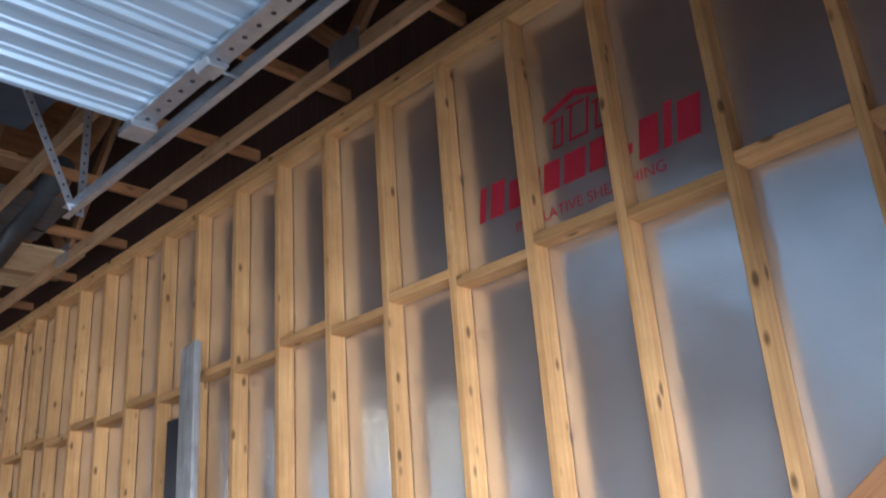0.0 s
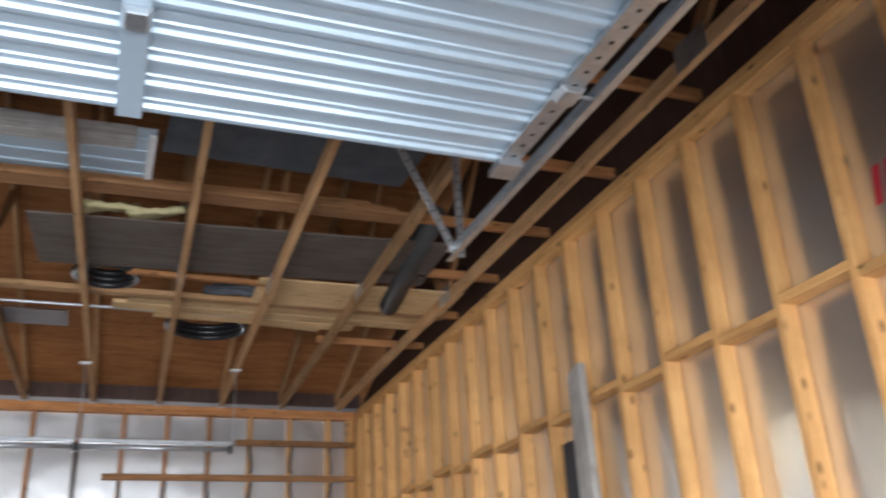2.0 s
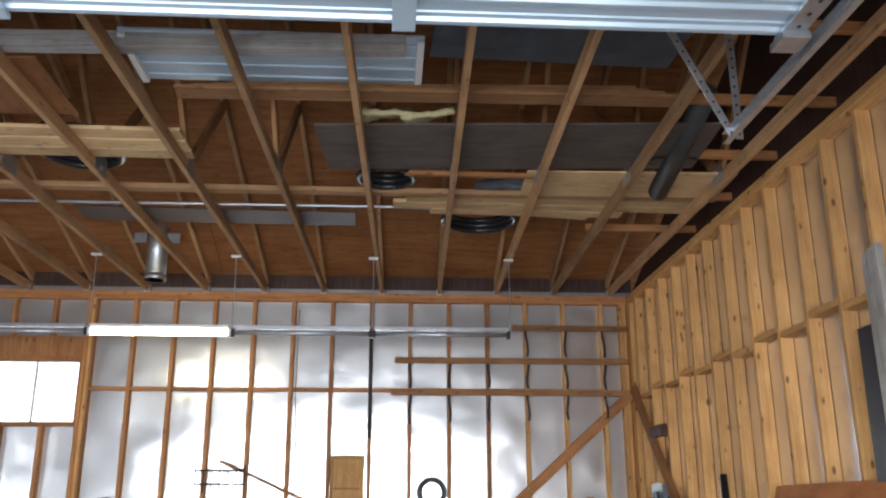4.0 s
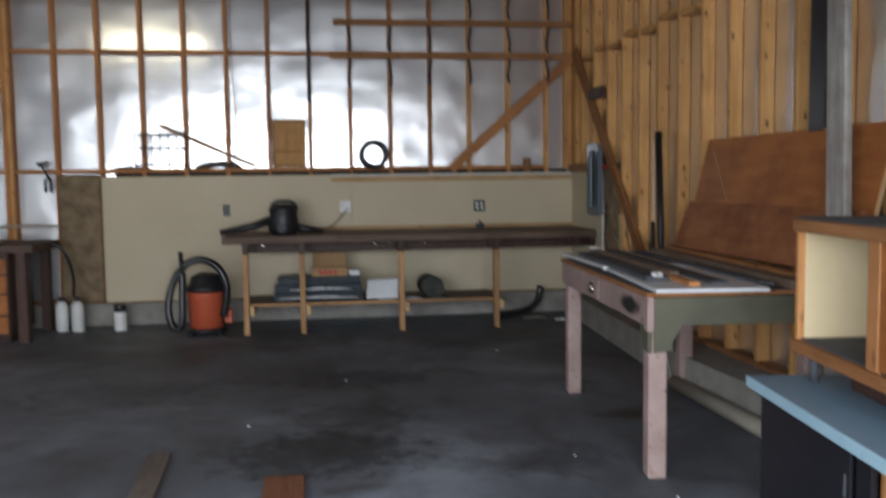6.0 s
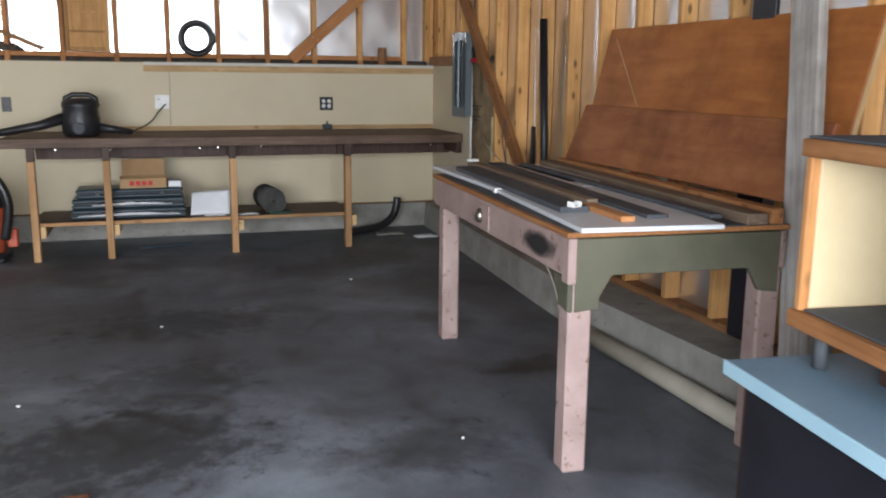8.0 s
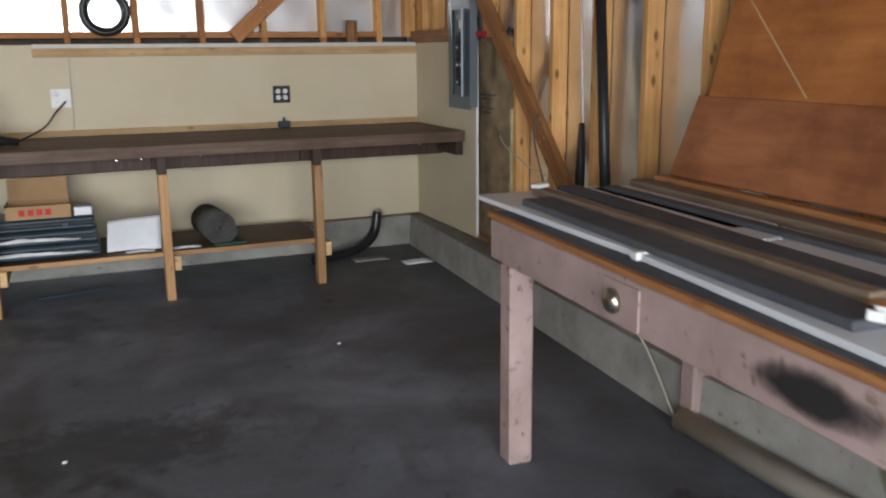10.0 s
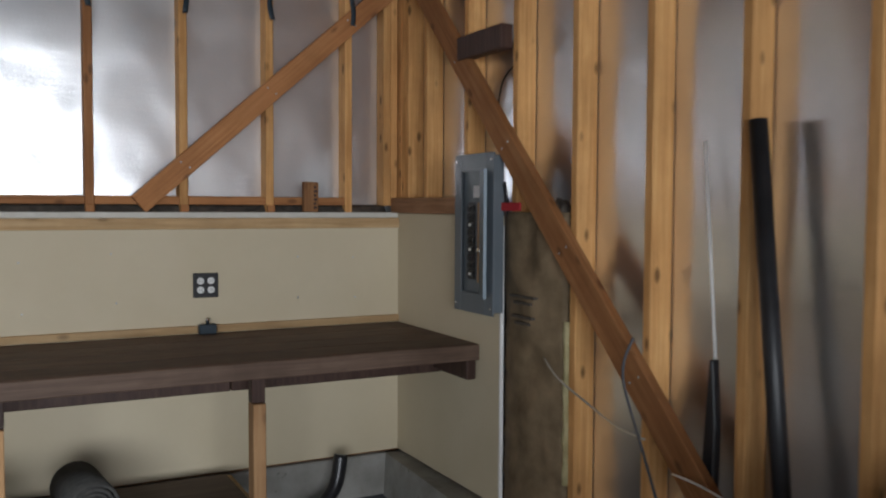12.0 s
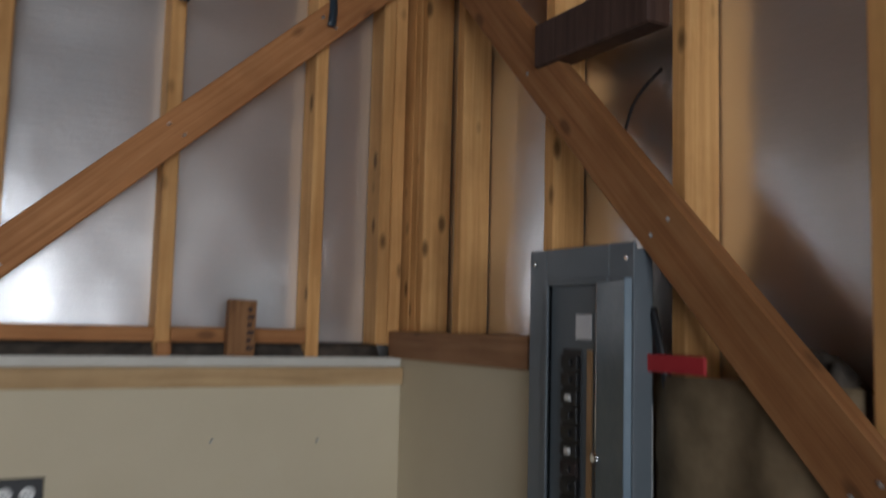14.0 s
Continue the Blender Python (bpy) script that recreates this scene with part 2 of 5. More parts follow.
M = {
    "fir": wood("fir_studs", (0.49, 0.24, 0.078), (0.61, 0.325, 0.117), (0.70, 0.41, 0.165), knots=0.9, vary=0.18),
    "fir_old": wood("aged_fir", (0.20, 0.09, 0.035), (0.30, 0.145, 0.06), (0.40, 0.21, 0.095), knots=0.5),
    "fir_red": wood("reddish_fir", (0.30, 0.125, 0.045), (0.42, 0.185, 0.068), (0.50, 0.245, 0.10), knots=0.6),
    "joist": wood("joist_fir", (0.32, 0.17, 0.075), (0.43, 0.245, 0.115), (0.52, 0.32, 0.16), knots=0.5),
    "pine": wood("pale_pine", (0.46, 0.29, 0.14), (0.60, 0.40, 0.20), (0.70, 0.50, 0.28), knots=0.55),
    "pine_x": wood("pale_pine_lengthwise", (0.46, 0.29, 0.14), (0.60, 0.40, 0.20), (0.70, 0.50, 0.28), knots=0.55, axis=0),
    "joist_x": wood("joist_fir_lengthwise", (0.32, 0.17, 0.075), (0.43, 0.245, 0.115), (0.52, 0.32, 0.16), knots=0.5, axis=0),
    "fir_old_y": wood("aged_fir_lengthwise", (0.17, 0.085, 0.04), (0.25, 0.13, 0.065), (0.33, 0.18, 0.095), knots=0.5, axis=1),
    "fir_red_y": wood("reddish_fir_lengthwise", (0.28, 0.115, 0.04), (0.38, 0.165, 0.06), (0.46, 0.22, 0.09), knots=0.4, axis=1),
    "grey_brown": wood("grey_brown_batten", (0.15, 0.105, 0.072), (0.215, 0.155, 0.108), (0.28, 0.205, 0.145), knots=0.3),
    "dark": wood("dark_stained_timber", (0.035, 0.018, 0.014), (0.06, 0.032, 0.024), (0.085, 0.05, 0.036), rough=0.55, knots=0.2),
    "benchtop": wood("worn_bench_timber", (0.072, 0.044, 0.030), (0.115, 0.074, 0.052), (0.16, 0.108, 0.078), rough=0.6, knots=0.3, axis=0, dirt=0.6),
    "grey_wood": wood("weathered_grey_timber", (0.34, 0.31, 0.28), (0.53, 0.50, 0.46), (0.68, 0.65, 0.61), knots=0.2, dirt=0.8),
    "ply": wood("brown_hardboard", (0.29, 0.098, 0.026), (0.37, 0.132, 0.036), (0.43, 0.168, 0.048), rough=0.5, knots=0.0, grain=0.3, axis=1, dirt=0.7),
    "ply_dark": wood("dull_brown_plywood", (0.22, 0.078, 0.032), (0.28, 0.105, 0.042), (0.33, 0.135, 0.056), rough=0.6, knots=0.0, grain=0.3, axis=1, dirt=1.0),
    "deck": wood("roof_plywood", (0.20, 0.075, 0.024), (0.28, 0.115, 0.038), (0.35, 0.155, 0.055), knots=0.45, grain=0.35, axis=0),
    "cabwood": wood("cabinet_plywood", (0.36, 0.15, 0.05), (0.47, 0.22, 0.08), (0.56, 0.30, 0.12), rough=0.5, knots=0.5, grain=0.6),
    "board_red": wood("stained_board", (0.13, 0.05, 0.026), (0.19, 0.075, 0.038), (0.25, 0.105, 0.055), knots=0.3),
    "dull": wood("dull_hardboard", (0.075, 0.058, 0.048), (0.11, 0.086, 0.072), (0.14, 0.115, 0.095), knots=0.0, grain=0.3, axis=2),
    "foil": foil_material(),
    "floor": concrete_floor(),
    "curb": paint("curb_concrete", (0.20, 0.19, 0.17), (0.34, 0.33, 0.30), 0.85, 5.0, bumps=0.5, chips=(0.12, 0.11, 0.10), chip_at=0.62),
    "beige": paint("beige_wallboard", (0.52, 0.445, 0.305), (0.58, 0.505, 0.36), 0.65, 1.6, bumps=0.06, fine=140),
    "pale_trim": paint("pale_paper_edge", (0.52, 0.50, 0.44), (0.60, 0.58, 0.52), 0.7, 9.0, chips=(0.40, 0.36, 0.28), chip_at=0.63),
    "white_trim": paint("white_trim", (0.70, 0.69, 0.66), (0.80, 0.79, 0.76), 0.5, 6.0),
    "door_steel": paint("pale_steel", (0.47, 0.57, 0.65), (0.56, 0.66, 0.73), 0.38, 2.0, metal=0.35, bumps=0.03),
    "galv": paint("galvanised_steel", (0.42, 0.44, 0.46), (0.58, 0.60, 0.62), 0.38, 18.0, metal=0.85, bumps=0.05),
    "black": paint("black_plastic", (0.012, 0.012, 0.013), (0.022, 0.022, 0.024), 0.42, 8.0, bumps=0.1),
    "rubber": paint("black_rubber", (0.012, 0.012, 0.013), (0.02, 0.02, 0.022), 0.3, 8.0, bumps=0.05),
    "panel_grey": paint("grey_enamel", (0.115, 0.135, 0.15), (0.14, 0.16, 0.175), 0.42, 3.0, bumps=0.04),
    # copy of the grey enamel with bluish daylight put into its colour
    "panel_blue_lit": paint("grey_enamel_lit_blue", (0.085, 0.135, 0.175), (0.11, 0.165, 0.21), 0.38, 5.0, bumps=0.04),
    "pink": paint("worn_pink_paint", (0.27, 0.19, 0.17), (0.41, 0.30, 0.275), 0.6, 5.0, bumps=0.35, fine=40, chips=(0.17, 0.105, 0.08), chip_at=0.585),
    "olive": paint("olive_paint", (0.075, 0.075, 0.05), (0.115, 0.11, 0.075), 0.6, 4.0, bumps=0.3, fine=40),
    "soot": paint("burn_mark", (0.02, 0.017, 0.016), (0.055, 0.04, 0.038), 0.8, 10.0),
    "melamine": paint("white_melamine", (0.58, 0.60, 0.63), (0.68, 0.70, 0.72), 0.35, 3.0, bumps=0.03),
    "slate": paint("dark_grey_vinyl", (0.055, 0.060, 0.070), (0.095, 0.10, 0.11), 0.72, 6.0, spec=0.25),
    "blue_edge": paint("pale_cyan_edging", (0.30, 0.47, 0.56), (0.37, 0.54, 0.63), 0.4, 5.0, bumps=0.05, chips=(0.10, 0.12, 0.13), chip_at=0.66),
    "blue_top": paint("pale_blue_laminate", (0.135, 0.215, 0.285), (0.185, 0.275, 0.35), 0.4, 3.0, bumps=0.04, chips=(0.2, 0.28, 0.33), chip_at=0.72),
    "black_door": paint("black_laminate", (0.010, 0.010, 0.014), (0.016, 0.016, 0.022), 0.35, 4.0, bumps=0.03),
    "cream": paint("yellowed_cream_lining", (0.58, 0.46, 0.27), (0.68, 0.56, 0.35), 0.6, 3.0, bumps=0.1, chips=(0.34, 0.24, 0.12), chip_at=0.70),
    "kraft": paint("kraft_paper", (0.12, 0.085, 0.045), (0.25, 0.18, 0.105), 0.75, 9.0, bumps=0.6, fine=12),
    "fibre": paint("fibreglass_batt", (0.34, 0.29, 0.14), (0.50, 0.44, 0.25), 0.95, 22.0, bumps=0.8, fine=30),
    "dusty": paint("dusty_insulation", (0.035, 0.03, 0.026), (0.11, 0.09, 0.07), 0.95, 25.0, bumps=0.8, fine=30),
    "red_paint": paint("orange_red_plastic", (0.44, 0.085, 0.04), (0.52, 0.11, 0.05), 0.4, 5.0, bumps=0.04),
    "red_tag": paint("red_fabric", (0.42, 0.025, 0.03), (0.52, 0.04, 0.045), 0.7, 5.0),
    "red_ink": paint("red_ink", (0.36, 0.015, 0.03), (0.46, 0.025, 0.045), 0.5, 6.0),
    "white_plastic": paint("white_plastic", (0.62, 0.62, 0.60), (0.78, 0.78, 0.76), 0.4, 8.0, chips=(0.35, 0.34, 0.32), chip_at=0.66),
    "card": paint("brown_cardboard", (0.32, 0.19, 0.09), (0.40, 0.25, 0.125), 0.8, 5.0),
    "paper": paint("white_paper", (0.66, 0.67, 0.70), (0.78, 0.79, 0.80), 0.7, 6.0),
    "navy": paint("dark_teal_plastic", (0.02, 0.035, 0.045), (0.035, 0.05, 0.065), 0.35, 6.0),
    "carpet": paint("grey_carpet", (0.045, 0.045, 0.042), (0.085, 0.082, 0.076), 0.95, 30.0, bumps=0.9, fine=160),
    "green": paint("green_underlay", (0.02, 0.06, 0.045), (0.035, 0.085, 0.06), 0.9, 20.0),
    "chrome": paint("bright_metal", (0.70, 0.70, 0.70), (0.82, 0.82, 0.82), 0.2, 12.0, metal=1.0, bumps=0.02),
    "brass": paint("dull_metal_pull", (0.42, 0.38, 0.30), (0.52, 0.48, 0.40), 0.3, 12.0, metal=1.0),
    "wicker": wood("panel_door_wood", (0.34, 0.17, 0.06), (0.44, 0.24, 0.09), (0.52, 0.31, 0.13), knots=0.2),
    "duct_black": paint("dull_black_pipe", (0.03, 0.03, 0.03), (0.05, 0.05, 0.048), 0.6, 6.0),
    "pvc": paint("dusty_pale_pipe", (0.36, 0.33, 0.27), (0.46, 0.43, 0.36), 0.6, 5.0),
    "ground": paint("driveway_gravel", (0.22, 0.213, 0.20), (0.33, 0.32, 0.30), 0.9, 0.8, bumps=0.3),
    "siding": paint("wall_boarding", (0.30, 0.22, 0.15), (0.36, 0.27, 0.19), 0.8, 2.0),
}


def emitter(name, colour, strength):
    m, nt, b = nodes_of(name)
    b.inputs["Base Color"].default_value = (0.8, 0.8, 0.8, 1)
    b.inputs["Emission Color"].default_value = (*colour, 1)
    b.inputs["Emission Strength"].default_value = strength
    return m


M["tube_on"] = emitter("lit_tube", (1.0, 0.88, 0.60), 26.0)


def glass():
    m, nt, b = nodes_of("window_glass")
    b.inputs["Base Color"].default_value = (0.95, 0.97, 0.96, 1)
    b.inputs["Roughness"].default_value = 0.02
    b.inputs["Transmission Weight"].default_value = 1.0
    b.inputs["IOR"].default_value = 1.45
    return m


M["glass"] = glass()


def scorch():
    """Soot that thins out towards its uneven rim."""
    m, nt, b = nodes_of("soot_scorch")
    b.inputs["Base Color"].default_value = (0.012, 0.010, 0.010, 1)
    b.inputs["Roughness"].default_value = 0.9
    tc = nt.nodes.new("ShaderNodeTexCoord")
    mp = nt.nodes.new("ShaderNodeMapping")
    mp.inputs["Location"].default_value = (-1, -1, -1)
    mp.inputs["Scale"].default_value = (2, 2, 2)
    nt.links.new(tc.outputs["Generated"], mp.inputs["Vector"])
    flat = nt.nodes.new("ShaderNodeVectorMath")
    flat.operation = "MULTIPLY"
    flat.inputs[1].default_value = (0, 1, 1)
    nt.links.new(mp.outputs["Vector"], flat.inputs[0])
    ln = nt.nodes.new("ShaderNodeVectorMath")
    ln.operation = "LENGTH"
    nt.links.new(flat.outputs["Vector"], ln.inputs[0])
    n1 = node(nt, "ShaderNodeTexNoise", Scale=16.0, Detail=6.0, Roughness=0.7)
    nt.links.new(tc.outputs["Object"], n1.inputs["Vector"])
    ad = nt.nodes.new("ShaderNodeMath")
    ad.operation = "MULTIPLY_ADD"
    ad.inputs[1].default_value = 0.55
    nt.links.new(n1.outputs["Fac"], ad.inputs[0])
    nt.links.new(ln.outputs["Value"], ad.inputs[2])
    a = ramp(nt, ad.outputs[0], [(0.62, (0.93, 0.93, 0.93)), (1.0, (0, 0, 0))])
    nt.links.new(a, b.inputs["Alpha"])
    return m


M["scorch"] = scorch()


# ---- building blocks ----
def empty(name, at=(0, 0, 0), rz=0.0):
    ob = new(name)
    ob.matrix_basis = pose(*at, 0, 0, rz)
    return ob


def part(name, bm, material, parent=None, label="", m=None):
    me = bpy.data.meshes.new(name)
    bm.normal_update()
    bm.to_mesh(me)
    bm.free()
    me.materials.append(M[material] if isinstance(material, str) else material)
    ob = new(name, me)
    if parent:
        ob.parent = parent
    if m is not None:
        ob.matrix_basis = m
    if label:
        tagged(ob, label)
    return ob


def bm_box(sx, sy, sz, bevel=0.002, at=(0, 0, 0)):
    """A box about at, with eased edges."""
    bm = bmesh.new()
    bmesh.ops.create_cube(bm, size=1.0)
    bmesh.ops.scale(bm, vec=(sx, sy, sz), verts=bm.verts)
    if bevel:
        bmesh.ops.bevel(bm, geom=bm.edges[:], offset=min(bevel, 0.4 * min(sx, sy, sz)), segments=1, affect="EDGES", clamp_overlap=True)
    bmesh.ops.translate(bm, vec=at, verts=bm.verts)
    return bm


def span(name, lo, hi, material, parent=None, label="", bevel=0.002):
    """A box from corner lo to corner hi, with its origin at its middle."""
    c = [(a + b) / 2 for a, b in zip(lo, hi)]
    return part(name, bm_box(*[abs(b - a) for a, b in zip(lo, hi)], bevel), material, parent, label, pose(*c))


def stick(name, p0, p1, w, h, material, parent=None, label="", up=(0, 0, 1), bevel=0.003, wobble=0.0):
    """A timber from p0 to p1; its own z runs along it, w is across, h is towards up."""
    a, b = Vector(p0), Vector(p1)
    z = (b - a).normalized()
    u = Vector(up)
    if abs(z.dot(u)) > 0.98:
        u = Vector((1, 0, 0))
    x = u.cross(z).normalized()
    y = z.cross(x)
    rot = Matrix((x, y, z)).transposed().to_4x4()
    return part(name, bm_box(w, h, (b - a).length, bevel), material, parent, label, Matrix.Translation((a + b) / 2) @ rot)


def bm_tube(points, r, sides=10, closed=False, caps=True, r_end=None):
    """A round tube swept along points."""
    bm = bmesh.new()
    pts = [Vector(p) for p in points]
    n = len(pts)
    rings = []
    ref = None
    for i, p in enumerate(pts):
        if closed:
            d = pts[(i + 1) % n] - pts[i - 1]
        else:
            d = pts[min(i + 1, n - 1)] - pts[max(i - 1, 0)]
        d.normalize()
        if ref is None:
            ref = Vector((0, 0, 1)) if abs(d.z) < 0.9 else Vector((1, 0, 0))
        x = (ref - d * ref.dot(d)).normalized()
        ref = x
        y = d.cross(x)
        rr = r if r_end is None else r + (r_end - r) * i / (n - 1)
        rings.append([bm.verts.new(p + (x * math.cos(a) + y * math.sin(a)) * rr) for a in (2 * math.pi * k / sides for k in range(sides))])
    for i in range(n if closed else n - 1):
        a, b = rings[i], rings[(i + 1) % n]
        for k in range(sides):
            f = bm.faces.new((a[k], a[(k + 1) % sides], b[(k + 1) % sides], b[k]))
            f.smooth = True
    if caps and not closed:
        bm.faces.new(rings[0][::-1])
        bm.faces.new(rings[-1])
    return bm


def bm_lathe(profile, sides=20, at=(0, 0, 0)):
    """A turned body: profile is (radius, height) rows from the foot up."""
    bm = bmesh.new()
    rings = [[bm.verts.new((at[0] + r * math.cos(2 * math.pi * k / sides), at[1] + r * math.sin(2 * math.pi * k / sides), at[2] + z)) for k in range(sides)] for r, z in profile]
    for a, b in zip(rings, rings[1:]):
        for k in range(sides):
            bm.faces.new((a[k], a[(k + 1) % sides], b[(k + 1) % sides], b[k])).smooth = True
    bm.faces.new(rings[0][::-1])
    bm.faces.new(rings[-1])
    return bm


def bm_prism(outline, depth, bevel=0.0):
    """An outline in the x-z plane, pushed depth along y."""
    bm = bmesh.new()
    a = [bm.verts.new((x, 0, z)) for x, z in outline]
    b = [bm.verts.new((x, depth, z)) for x, z in outline]
    n = len(outline)
    bm.faces.new(a)
    bm.faces.new(b[::-1])
    for i in range(n):
        bm.faces.new((a[(i + 1) % n], a[i], b[i], b[(i + 1) % n]))
    bmesh.ops.recalc_face_normals(bm, faces=bm.faces)
    if bevel:
        bmesh.ops.bevel(bm, geom=bm.edges[:], offset=bevel, segments=1, affect="EDGES", clamp_overlap=True)
    return bm


def bm_sheet(nx, ny, fn):
    """A sheet of nx by ny cells; fn(u, v) gives each corner's place."""
    bm = bmesh.new()
    g = [[bm.verts.new(fn(i / nx, j / ny)) for j in range(ny + 1)] for i in range(nx + 1)]
    for i in range(nx):
        for j in range(ny):
            bm.faces.new((g[i][j], g[i + 1][j], g[i + 1][j + 1], g[i][j + 1])).smooth = True
    return bm


def thicken(ob, t):
    md = ob.modifiers.new("thickness", "SOLIDIFY")
    md.thickness = t
    return ob


def arc(c, r, a0, a1, n, plane="xz"):
    out = []
    for i in range(n + 1):
        a = radians(a0 + (a1 - a0) * i / n)
        u, v = r * math.cos(a), r * math.sin(a)
        out.append((c[0] + u, c[1], c[2] + v) if plane == "xz" else (c[0], c[1] + u, c[2] + v) if plane == "yz" else (c[0] + u, c[1] + v, c[2]))
    return out


# ---- plan ----
XE, YN, YF, XW = 3.42, 9.42, -0.35, -5.2     # faces of the stud walls
XS, YS = XE + 0.092, YN + 0.092               # faces of the foil sheathing
ZP, ZC = 3.60, 3.69                          # foot and head of the top plates
EAVE, PITCH = 3.80, 0.33
YR = 4.6                                     # the ridge

# ground and floor
ground = tagged(part("ground", bm_sheet(8, 8, lambda u, v: ((u - 0.5) * 600, (v - 0.5) * 600, -0.06)), "ground"), "sunlit grey gravel ground around the garage", "ground", kind="structure")
floor = span("floor", (XW - 0.3, YF - 0.2, -0.2), (XS + 0.1, YS + 0.1, 0.0), "floor", bevel=0)
tagged(floor, "dark oil-stained concrete garage floor", "floor", kind="structure")

# concrete curb under the walls
bm = bmesh.new()
plan = ((XE - 0.10, YN), (3.12, 5.9), (3.16, 5.0), (3.22, 3.6), (3.22, YF), (XS + 0.08, YF), (XS + 0.08, YN))
lo, hi = [bm.verts.new((x, y, 0)) for x, y in plan], [bm.verts.new((x + (0.012 if i < 5 else 0), y, 0.22)) for i, (x, y) in enumerate(plan)]
bm.faces.new(hi)
for i in range(len(plan)):
    k = (i + 1) % len(plan)
    bm.faces.new((lo[i], lo[k], hi[k], hi[i]))
bmesh.ops.recalc_face_normals(bm, faces=bm.faces)
curb_e = tagged(part("curb_east", bm, "curb"), "rough concrete curb under the stud wall", "curb", kind="structure")
curb_n = tagged(span("curb_north", (XW, YN - 0.03, 0), (XS + 0.08, YS + 0.08, 0.22), "curb", bevel=0.008), "rough concrete curb under the rear stud wall", "curb", kind="structure")

# east wall: foil sheathing, studs, blocking, plates
wall_e = tagged(span("wall_east", (XS, YF, 0.22), (XS + 0.03, YS + 0.03, 3.75), "foil", bevel=0), "open stud wall lined with silver foil sheathing", "wall", kind="structure")


def on(parent, ob):
    """Hangs ob under parent where it stands."""
    ob.parent = parent
    ob.matrix_parent_inverse = parent.matrix_basis.inverted()
    return ob


studs_e = [1.41 + 0.406 * k for k in range(-4, 20)]
for y in studs_e:
    on(wall_e, stick("stud", (XE + 0.0445, y, 0.26), (XE + 0.0445, y, ZP), 0.038, 0.089, "fir", up=(1, 0, 0)))
for i, (a, b) in enumerate(zip(studs_e, studs_e[1:])):
    dz = 0.022 if i % 2 else -0.022
    on(wall_e, stick("blocking", (XE + 0.0445, a + 0.02, 2.60 + dz), (XE + 0.0445, b - 0.02, 2.60 + dz), 0.087, 0.038, "fir"))
on(wall_e, stick("top_plate", (XE + 0.0445, YF, ZP + 0.022), (XE + 0.0445, YN, ZP + 0.022), 0.091, 0.044, "fir"))
on(wall_e, stick("upper_top_plate", (XE + 0.0445, YF, ZP + 0.067), (XE + 0.0445, YN, ZP + 0.067), 0.088, 0.043, "fir"))
on(wall_e, stick("sill_plate", (XE + 0.0445, YF, 0.24), (XE + 0.0445, YN, 0.24), 0.091, 0.038, "fir_old"))
for y in (YN - 0.045, YN - 0.085):
    on(wall_e, stick("corner_stud", (XE + 0.0445, y, 1.5), (XE + 0.0445, y, ZP), 0.038, 0.087, "fir", up=(1, 0, 0)))

on(wall_e, span("corner_post", (XE + 0.001, YN - 0.025, 1.5), (XE + 0.088, YN + 0.088, ZP), "fir"))

# north wall
wall_n = tagged(part("wall_north", bmesh.new(), "foil"), "open stud wall lined with silver foil sheathing", "wall", kind="structure")
WX0, WX1, WZ0, WZ1 = -3.13, -2.24, 2.34, 2.95
for lo, hi in (((XW, YS, 0.22), (WX0, YS + 0.03, 3.75)), ((WX1, YS, 0.22), (XS, YS + 0.03, 3.75)), ((WX0, YS, 0.22), (WX1, YS + 0.03, WZ0)), ((WX0, YS, WZ1), (WX1, YS + 0.03, 3.75))):
    on(wall_n, span("foil_sheet", lo, hi, "foil", bevel=0))
studs_n = [3.137 - 0.406 * k for k in range(21)]
for x in studs_n:
    for z0, z1 in ((0.26, WZ0 - 0.04), (WZ1 + 0.25, ZP)) if WX0 - 0.03 < x < WX1 + 0.03 else ((0.26, ZP),):
        on(wall_n, stick("stud", (x, YN + 0.0445, z0), (x, YN + 0.0445, z1), 0.089, 0.038, "fir" if x > 2.2 else "fir_red", up=(1, 0, 0)))
for a, b in zip(studs_n[1:], studs_n):
    if not (WX0 - 0.3 < a < WX1 - 0.03):
        on(wall_n, stick("blocking", (a + 0.02, YN + 0.0445, 2.675), (b - 0.02, YN + 0.0445, 2.675), 0.087, 0.036, "fir_red"))
    on(wall_n, stick("blocking", (a + 0.02, YN + 0.0445, 1.52), (b - 0.02, YN + 0.0445, 1.52), 0.087, 0.038, "fir_red"))
on(wall_n, stick("top_plate", (XW, YN + 0.0445, ZP + 0.022), (XE, YN + 0.0445, ZP + 0.022), 0.091, 0.044, "fir_red"))
on(wall_n, stick("upper_top_plate", (XW, YN + 0.0445, ZP + 0.067), (XE, YN + 0.0445, ZP + 0.067), 0.088, 0.043, "fir_red"))
on(wall_n, stick("sill_plate", (XW, YN + 0.0445, 0.24), (XE, YN + 0.0445, 0.24), 0.091, 0.038, "fir_old"))
for x in (3.348, 3.388):
    on(wall_n, stick("corner_stud", (x, YN + 0.0445, 1.5), (x, YN + 0.0445, ZP), 0.087, 0.038, "fir", up=(1, 0, 0)))
on(wall_n, span("window_header", (WX0 - 0.06, YN, WZ1 + 0.045), (WX1 + 0.05, YN + 0.086, WZ1 + 0.25), "fir_red"))
for x in (WX1 + 0.04, WX1 + 0.082):
    on(wall_n, stick("jamb_stud", (x, YN + 0.043, 0.26), (x, YN + 0.043, ZP), 0.089, 0.038, "fir_red" if x < -2.18 else "fir", up=(1, 0, 0)))

